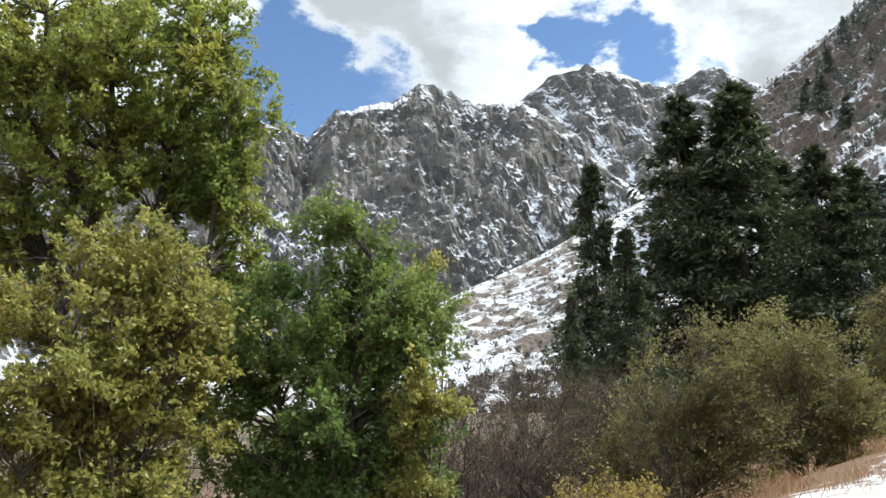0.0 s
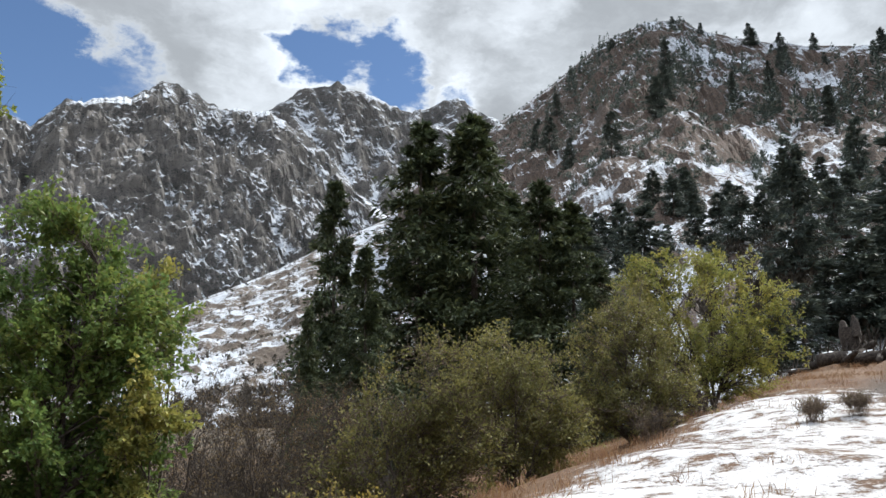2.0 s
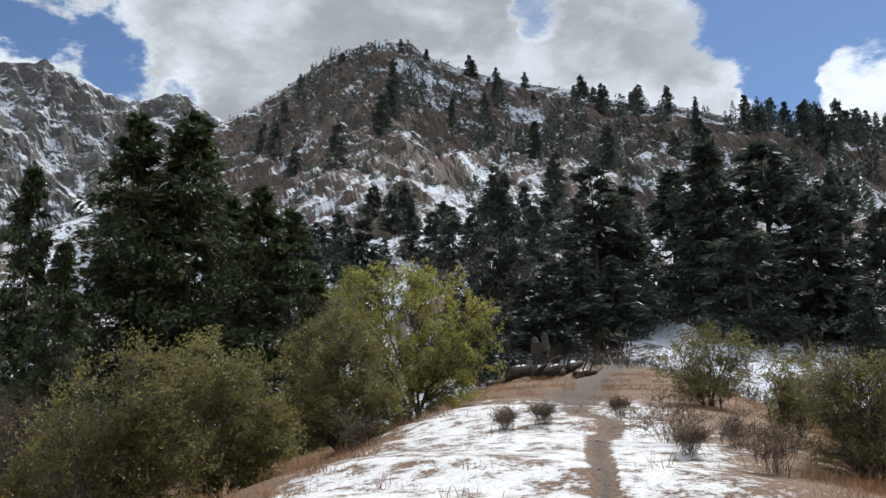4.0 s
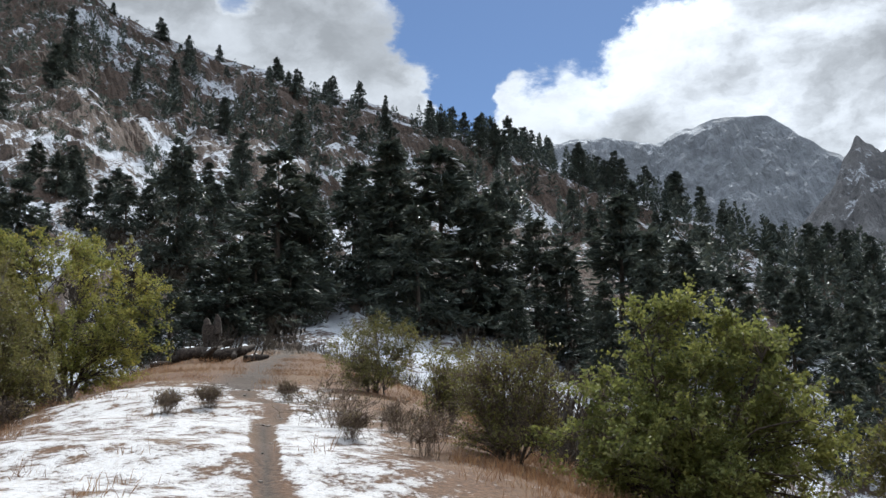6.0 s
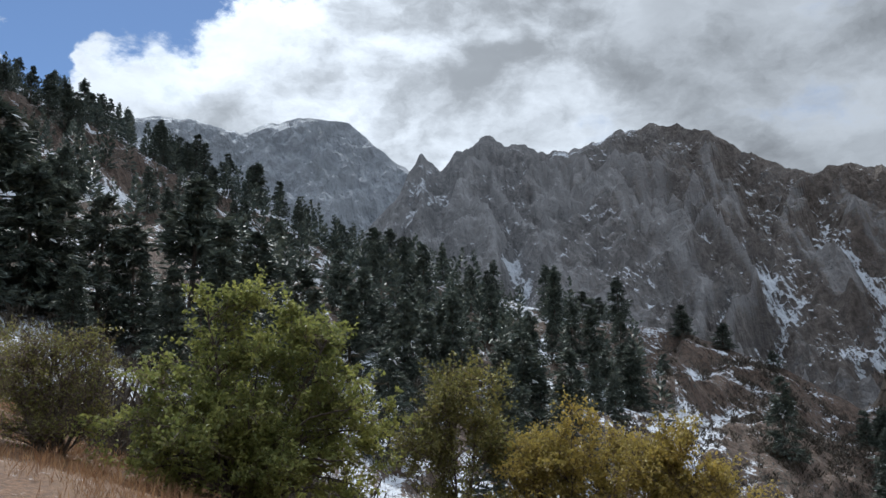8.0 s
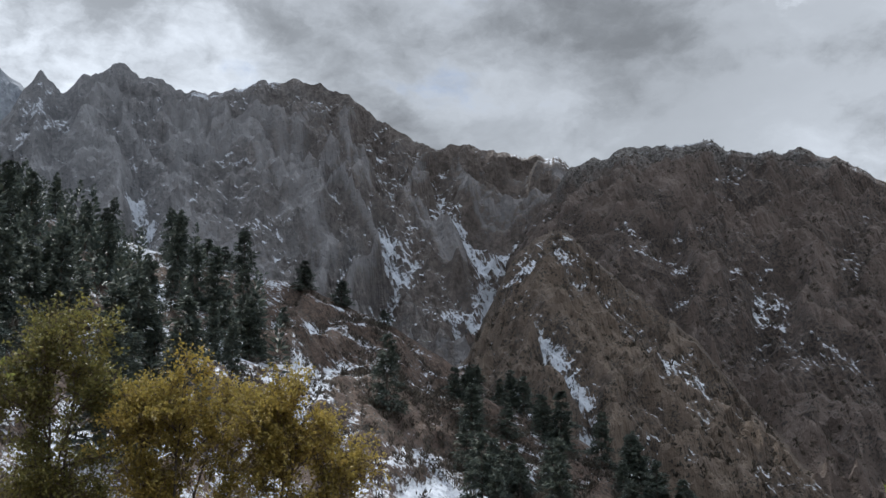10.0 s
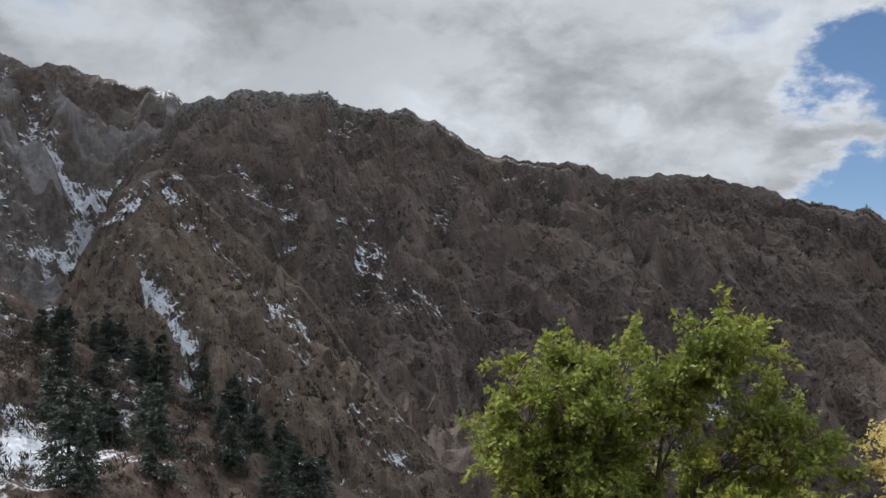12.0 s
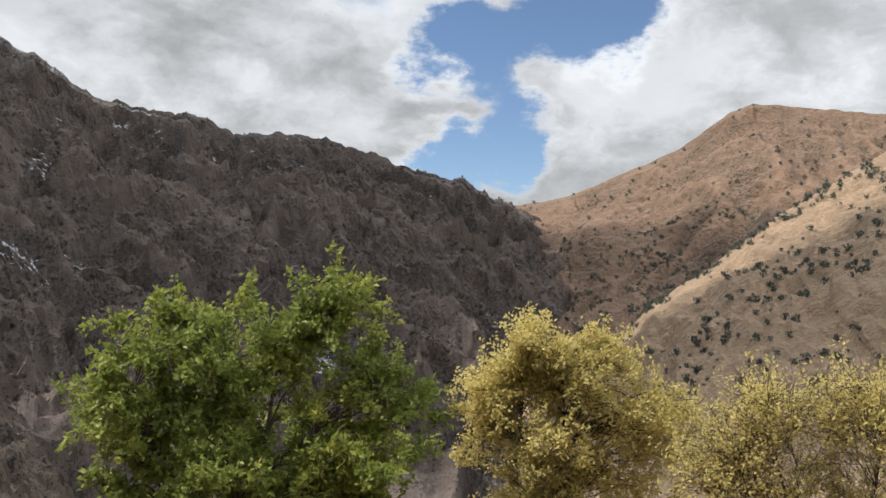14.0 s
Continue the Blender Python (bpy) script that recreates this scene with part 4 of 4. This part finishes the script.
BACKLIT = leaf_material("dull_green_leaves", ((0.12, 0.14, 0.046), (0.205, 0.22, 0.066), (0.36, 0.35, 0.095)), 0.52, 0.7)
BROADLEAF = [
    # name, label, category, compass, distance, blobs, leaf, leaves, material, stems, girth, clusters, twigs, twig
    ("broadleaf_tree", "tall green tree with dark forked limbs and yellowing leaves", "tree", -22, 13.5,
     [(-23, 22, 6, 7, 4, 0), (-17, 23, 4, 5, 2, 0.3), (-30, 24, 6, 8, 3, 0.5), (-15.5, 15, 3, 4, 1.6, 0), (-24, 12, 7, 5, 2.5, 0.4), (-31, 10, 5, 8, 2, 0), (-13.5, 9, 3, 5, 1.8, 0.6), (-20, 4, 8, 6, 2, 0.8), (-18.5, 17, 4, 4, 2.2, 0), (-26, 17, 5, 5, 2.5, 0), (-14.5, 20, 2.4, 3.5, 1.2, 0)], 0.09, 72000, GREEN, 4, 0.16, 520, 8, 0.55),
    ("broadleaf_tree", "bushy tree with yellow-green autumn leaves", "tree", -20, 10.5,
     [(-19, 5, 5.5, 5.5, 4, 0), (-25, 3, 5, 7, 3, 0), (-17, 0, 4, 4, 1.5, 0.3), (-21, 10, 3.5, 3, 1.2, 0)], 0.075, 50000, TURNING, 4, 0.07, 340, 8, 0.45),
    ("broadleaf_tree", "dense deep green tree at the meadow's edge", "tree", -7, 11.5,
     [(-7, 8, 4.2, 5.5, 4, 0), (-11.5, 6, 4, 6, 3, 0.4), (-2.8, 5.5, 3.2, 4, 2.2, 0), (-6, 1, 5.5, 4, 3, 0), (-8, 13, 2.2, 1.8, 0.8, 0), (-1.4, 8, 2.6, 3, 1.6, 0.3), (-13.5, 2, 3, 5, 1.6, 0.5)], 0.075, 56000, DEEP, 4, 0.09, 380, 8, 0.45),
    ("broadleaf_tree", "slender yellow-leaved sapling beside a green tree", "tree", -1.2, 11,
     [(-1.8, 1.5, 1.8, 3.0, 2, 0), (-1.6, 10.5, 1.0, 2.2, 0.7, 1.5)], 0.07, 6000, TURNING, 3, 0.03, 60, 7, 0.35),
    ("shrub", "twiggy brown shrub with sparse dull leaves", "shrub", 15, 15,
     [(13.5, 1.5, 3.5, 4, 3, 0), (17.5, 4, 3.5, 3.5, 3, 0.3), (11, -1, 3, 2.5, 1.5, 0), (19, 0.5, 3, 3.5, 2, 0)], 0.055, 19000, OLIVE, 9, 0.035, 300, 9, 0.6),
    ("shrub", "olive shrub with yellowing leaves at the snow's edge", "shrub", 22, 16,
     [(21, 5, 3, 3, 3, 0), (23.5, 3, 3.2, 4, 3, 0.3), (19.5, 6, 2, 2.3, 1, 0.6), (25, 0.5, 2, 2.5, 1.2, 0)], 0.055, 22000, OLIVE, 8, 0.035, 230, 9, 0.5),
    ("shrub", "dark olive shrub half bare at the meadow's edge", "shrub", 29.5, 20,
     [(29, 6, 3.2, 3.5, 3, 0), (31.5, 5, 3, 3.3, 3, 0), (27.5, 3.5, 2.5, 2.5, 1.5, -0.5), (30, 9, 2.5, 2.3, 1.3, 0.5)], 0.055, 27000, OLIVE, 8, 0.04, 300, 9, 0.5),
    ("broadleaf_tree", "round yellow-green tree above the shrubs", "tree", 34.5, 25,
     [(34.8, 10.6, 3.2, 2.6, 4, 0), (31.0, 10.8, 2.2, 2.0, 2.2, 0), (38.3, 9.2, 2.2, 2.2, 2.2, 0), (35, 7.0, 4, 2.4, 3, 0), (31.5, 7.5, 2.6, 2.2, 2, 0)], 0.07, 34000, TURNING, 5, 0.07, 330, 8, 0.5),
    ("shrub", "leafless dark thicket below the scree", "shrub", 4, 22,
     [(3, 0, 3.5, 3.5, 3, 0), (7, 1, 3, 3, 3, 1), (0, -2, 3, 3, 2, 0), (9.5, 0, 2.5, 3, 2, 0.5)], 0.05, 5000, RUSTY, 10, 0.035, 260, 9, 0.6),
    ("shrub", "leafless dark thicket below the scree", "shrub", 7, 30,
     [(7, 2, 3, 2.5, 3, 0), (3.5, 2.5, 3, 2, 2.5, 1), (10.5, 2.5, 2.5, 2, 2, 0.5)], 0.055, 4500, RUSTY, 9, 0.035, 230, 9, 0.7),
    ("shrub", "tall bare thicket with thin dark stems in the gully", "shrub", 1.5, 17,
     [(0.8, 0, 2.6, 3.5, 3, 0), (3.0, 2.0, 2.2, 3, 2, 0.6), (0, -5, 3, 3, 2, 0)], 0.045, 2200, RUSTY, 9, 0.03, 190, 7, 0.5),
    ("shrub", "tall bare thicket with thin dark stems in the gully", "shrub", 5.2, 19,
     [(5.0, 0.5, 2.4, 3.5, 3, 0), (7.0, 2.2, 1.9, 2.6, 2, 0.4), (4.2, -4, 3, 3, 2, 0)], 0.045, 2200, RUSTY, 9, 0.03, 190, 7, 0.5),
    ("shrub", "tall bare thicket with thin dark stems in the gully", "shrub", 9.2, 17,
     [(9.0, 0.0, 2.4, 3.2, 3, 0), (10.6, 2.0, 1.9, 2.4, 2, 0.4), (8.4, -4.5, 3, 2.6, 2, 0)], 0.045, 2600, RUSTY, 9, 0.03, 190, 7, 0.5),
    ("shrub", "low yellow shrub in dry grass", "shrub", 9.5, 11,
     [(9.5, -4.5, 3, 1.8, 3, 0), (13, -4.5, 2.5, 1.5, 2, 0)], 0.045, 4000, GOLD, 8, 0.015, 90, 7, 0.3),
    ("shrub", "grey-green shrub beside the footpath", "shrub", 53.2, 24,
     [(53.3, 6.6, 2.0, 2.2, 3, 0), (51.5, 5.6, 1.5, 1.8, 1.5, 0), (55.2, 5.8, 1.4, 1.7, 1.4, 0)], 0.055, 9000, OLIVE, 7, 0.03, 150, 8, 0.4),
    ("shrub", "small olive shrub with dark stems on the bank", "shrub", 57.6, 18.5,
     [(57.6, 4.6, 1.9, 1.8, 3, 0), (59, 3.7, 1.2, 1.5, 1, 0)], 0.05, 5500, OLIVE, 6, 0.03, 110, 8, 0.38),
    ("shrub", "brown half-bare shrub with dark stems", "shrub", 62, 13.5,
     [(62, 4.2, 2.6, 3.0, 3, 0), (60, 3.2, 1.7, 2.2, 1.3, 0), (64, 3.0, 1.7, 2.4, 1.3, 0)], 0.045, 7500, OLIVE, 8, 0.05, 190, 9, 0.45),
    ("broadleaf_tree", "bright green leafy tree on the falling bank", "tree", 73, 13,
     [(73.2, 6.4, 3.0, 3.6, 4, 0), (69, 2.8, 3, 4, 3, 0), (77.5, 4.3, 3.2, 3.6, 3.5, 0.3), (73, 0, 6.5, 3.6, 3.5, 0), (81, 0.6, 2.6, 3.4, 1.8, 0.2), (66, 0.4, 2.0, 2.6, 1.2, 0)], 0.072, 34000, BACKLIT, 6, 0.06, 280, 8, 0.45),
    ("broadleaf_tree", "thin yellowing tree with sparse leaves", "tree", 87, 14,
     [(87, 1.0, 2.4, 2.8, 3, 0), (85, -1.5, 2, 2.5, 1.5, 0), (89, -1.5, 2, 2.6, 1.5, 0)], 0.06, 16000, OLIVE, 5, 0.04, 190, 8, 0.45),
    ("shrub", "golden autumn shrub on the slope", "shrub", 94, 13.5,
     [(94, -2.2, 2.6, 2.6, 3, 0), (91.5, -3, 2, 2.6, 2, 0), (97, -2.8, 2.2, 2.6, 2, 0)], 0.055, 26000, GOLD, 7, 0.03, 240, 8, 0.45),
    ("shrub", "golden brown autumn shrub on the slope", "shrub", 100, 13,
     [(99.5, -3, 2.2, 2.6, 3, 0), (102.2, -4.5, 2, 2.6, 2, 0), (104.5, -6.5, 1.6, 2, 1.2, 0)], 0.055, 24000, GOLD, 7, 0.03, 220, 8, 0.45),
    ("broadleaf_tree", "broad green tree with glossy leaves below the path", "tree", 149, 10.5,
     [(148, -5, 6, 4, 4, 0), (153.5, -2.9, 3.6, 3.0, 2.5, 0), (141.5, -7, 4.2, 4, 3, 0), (158.2, -6.6, 3.4, 3, 2.4, 0), (145, -3.6, 2.6, 2.2, 1.2, 0), (146, -10, 8, 3.5, 3, 0), (155, -11, 7, 3, 3, 0)], 0.075, 74000, GREEN, 5, 0.07, 440, 8, 0.4),
    ("broadleaf_tree", "pale yellow autumn tree below the path", "tree", 168.5, 11,
     [(168, -5, 3, 2.5, 3.5, 0), (165.5, -8, 2.8, 3, 3, 0), (172.5, -7, 3.5, 3, 3.5, 0), (176, -9, 3, 3, 2.5, 0), (169, -11, 6, 3, 3, 0)], 0.052, 66000, PALE, 6, 0.05, 380, 9, 0.4),
    ("shrub", "pale straw-coloured twiggy shrub", "shrub", 186, 9.5,
     [(183, -8.5, 3, 2.5, 3, 0), (188, -7, 3.5, 3, 3, 0.3), (180, -11, 3, 2.5, 2, 0), (193, -7, 4, 3.5, 3, 0)], 0.042, 30000, PALE, 9, 0.02, 300, 10, 0.5),
]
for k, (name, label, category, az, d, blobs, leaf, leaves, mat, stems, girth, clusters, twigs, twig) in enumerate(BROADLEAF):
    make_broadleaf(name, label, category, foot_at(az, d), crown_lobes(az, d, 0, blobs), leaf * 0.98, int(leaves * 1.1), mat, 100 + k, stems, girth, clusters, twigs, twig * 0.8)


# ------------------------------------------------------------------ meadow things
def make_tuft(rng_, blades_, tall, spread):
    p = np.stack([rng_.normal(0, spread, blades_), rng_.normal(0, spread, blades_), np.zeros(blades_)], 1)
    way_ = np.stack([rng_.normal(0, 0.45, blades_), rng_.normal(0, 0.45, blades_), np.ones(blades_)], 1)
    size = tall * (0.4 + 0.8 * rng_.random(blades_))
    return blades(p, way_, size, np.full(blades_, 0.008), rng_, 0.0)


def make_dry_grass():
    g = np.random.default_rng(41)
    at = []
    while len(at) < 6500:
        az, d = g.uniform(15, 105), 7 + 42 * g.random() ** 1.4
        x, y = d * math.sin(radians(az)), d * math.cos(radians(az))
        s, o = x * AXIS[0] + y * AXIS[1], x * AXIS[1] - y * AXIS[0]
        thick = np.clip((s - 24) / 5, 0, 1) + np.clip((o - 2.0) / 1.5, 0, 1) + 0.3 * np.clip((-o - 3.4) / 0.8, 0, 1) + 0.03
        if g.random() > thick or np.hypot(trail_fine[:, 0] - x, trail_fine[:, 1] - y).min() < 0.35:
            continue
        at.append((x, y, float(ground_height(x, y)) - 0.03))
    vs, fs, n = [], [], 0
    for p in at:
        v, f = make_tuft(g, 24, g.uniform(0.10, 0.32), 0.16)
        vs.append(v + np.array(p)), fs.append(f + n)
        n += len(v)
    me = mesh_of("dry_grass", np.concatenate(vs), np.concatenate(fs), [STRAW])
    return tagged(new("dry_grass", me), "tufts of dry rust-coloured grass", "grass", kind="stuff")


make_dry_grass()


def make_log_pile():
    """A broken stump and fallen trunks with snow on them, at the brow of the meadow."""
    g = np.random.default_rng(5)
    at = foot_at(42.7, 41.0)
    stump = Tubes()
    h = np.linspace(0, 1, 9)
    line = np.stack([0.12 * np.sin(h * 5), 0.1 * h, -0.3 + 2.0 * h], 1)
    stump.add(line, 0.52, 0.36, 12)
    for k in range(3):
        a = 0.4 + k * 2.1
        stump.add(np.array([(0.28 * math.cos(a), 0.28 * math.sin(a), 1.3), (0.33 * math.cos(a), 0.33 * math.sin(a), 1.8 + 0.3 * g.random()), (0.3 * math.cos(a + 0.2), 0.3 * math.sin(a), 1.9 + 0.5 * g.random())]), 0.24, 0.05, 7)
    me = stump.mesh("stump", [DEAD])
    ob = tagged(new("stump", me), "dark broken tree stump behind fallen logs", "stump")
    ob.matrix_basis = Matrix.Translation(at)
    side = Vector((math.cos(radians(42.4)), -math.sin(radians(42.4)), 0))
    ahead = Vector((math.sin(radians(42.4)), math.cos(radians(42.4)), 0))
    for k, (o, q, length, thick, turn, rise) in enumerate(((-0.6, -0.8, 2.4, 0.30, 0.35, 0.45), (0.7, -1.0, 2.2, 0.30, -0.45, 0.35), (1.3, -0.5, 1.9, 0.24, 0.8, 0.7), (-1.5, -0.6, 1.6, 0.2, -0.5, 0.3),
                                                          (0.2, -0.3, 2.6, 0.24, 1.0, 0.75), (1.9, -0.9, 1.5, 0.18, 0.3, 0.2), (-0.2, -1.2, 1.5, 0.16, -1.1, 0.5), (1.0, -1.3, 1.3, 0.14, 1.3, 0.6),
                                                          (-2.2, -0.9, 1.1, 0.12, 0.2, 0.15), (0.4, 0.2, 1.8, 0.22, -0.8, 0.9))):
        c = at + side * o + ahead * q
        c.z = float(ground_height(c.x, c.y))
        log, cap = Tubes(), Tubes()
        x = np.linspace(-0.5, 0.5, 9) * length
        bend = 0.06 * np.sin(x * 2.2 + k)
        line = np.stack([x, bend, thick * 0.75 + rise * (x / length + 0.5) + 0.02 * g.normal(size=9)], 1)
        line[0], line[-1] = line[1] - [0.03, 0, 0], line[-2] + [0.12, 0.02, 0.03]
        log.add(line, thick, thick * 0.6, 9, thick * np.array([0.04, 0.92, 1.0, 0.9, 0.94, 0.8, 0.72, 0.55, 0.06]))
        for _ in range(4):
            i = int(g.integers(1, 8))
            log.add(np.array([line[i], line[i] + [0.1, 0.15 * (-1) ** k, 0.3], line[i] + [0.25, 0.25 * (-1) ** k, 0.55 + 0.3 * g.random()]]), 0.05, 0.015, 5)
        i0 = 1 + k % 4
        cap.add(line[i0:i0 + 4] + [0, 0, thick * 0.62], thick * 0.4, thick * 0.25, 7, thick * np.array([0.04, 0.46, 0.4, 0.04]))
        thing = tagged(new("log"), "fallen weathered log with a strip of snow", "log", "logs by the stump")
        thing.matrix_basis = Matrix.Translation(c) @ Matrix.Rotation(turn - radians(42.4), 4, "Z")
        part("trunk", log.mesh("trunk", [DEAD]), thing)
        part("snow_strip", cap.mesh("snow_strip", [SNOWCAP]), thing, "strip of white snow")


make_log_pile()
WEED = leaf_material("weed_stalks", ((0.10, 0.08, 0.045), (0.17, 0.135, 0.075), (0.26, 0.21, 0.12)), 0.3, 0.8, 0.6)
for k, (az, d, tall, mat) in enumerate(((40.2, 17.0, 0.42, WEED), (42.6, 17.5, 0.36, WEED), (50.6, 14.5, 0.95, WEED), (47.6, 19.5, 0.3, WEED), (51.8, 13.2, 0.45, WEED),
                                        (54.5, 15.5, 0.6, WEED), (56.5, 12.0, 0.8, WEED), (33.5, 20.5, 0.8, RUSTY), (30.5, 16.5, 0.8, RUSTY))):
    make_broadleaf("dry_weed", "dry brown weed standing out of the snow", "weed", foot_at(az, d), [(0, 0, tall * 0.45, tall * 0.75, tall * 0.4, 1)], 0.035, 420, mat, 300 + k, 22, 0.005, 70, 6, 0.2,
                   "weeds on the meadow", 0.03, TWIG)


def make_pebbles():
    g = np.random.default_rng(8)
    base = bmesh.new()
    bmesh.ops.create_icosphere(base, subdivisions=1, radius=1.0)
    for v in base.verts:
        v.co *= 0.8 + 0.4 * noise.noise(v.co * 1.7)
        v.co.z *= 0.6
    me = bpy.data.meshes.new("stone")
    base.to_mesh(me)
    base.free()
    me.materials.append(STONE)
    for k in range(46):
        p = trail_fine[int(g.integers(18, 520))] + g.normal(0, 0.22, 2)
        ob = tagged(new("stone", me), "small grey-brown stone on the footpath", "stone", "stones on the path")
        r = g.uniform(0.02, 0.055)
        ob.matrix_basis = Matrix.Translation((p[0], p[1], float(ground_height(p[0], p[1])) - 0.03)) @ Matrix.Rotation(g.random() * 6, 4, "Z") @ Matrix.Diagonal((r, r * 1.3, r, 1))


make_pebbles()
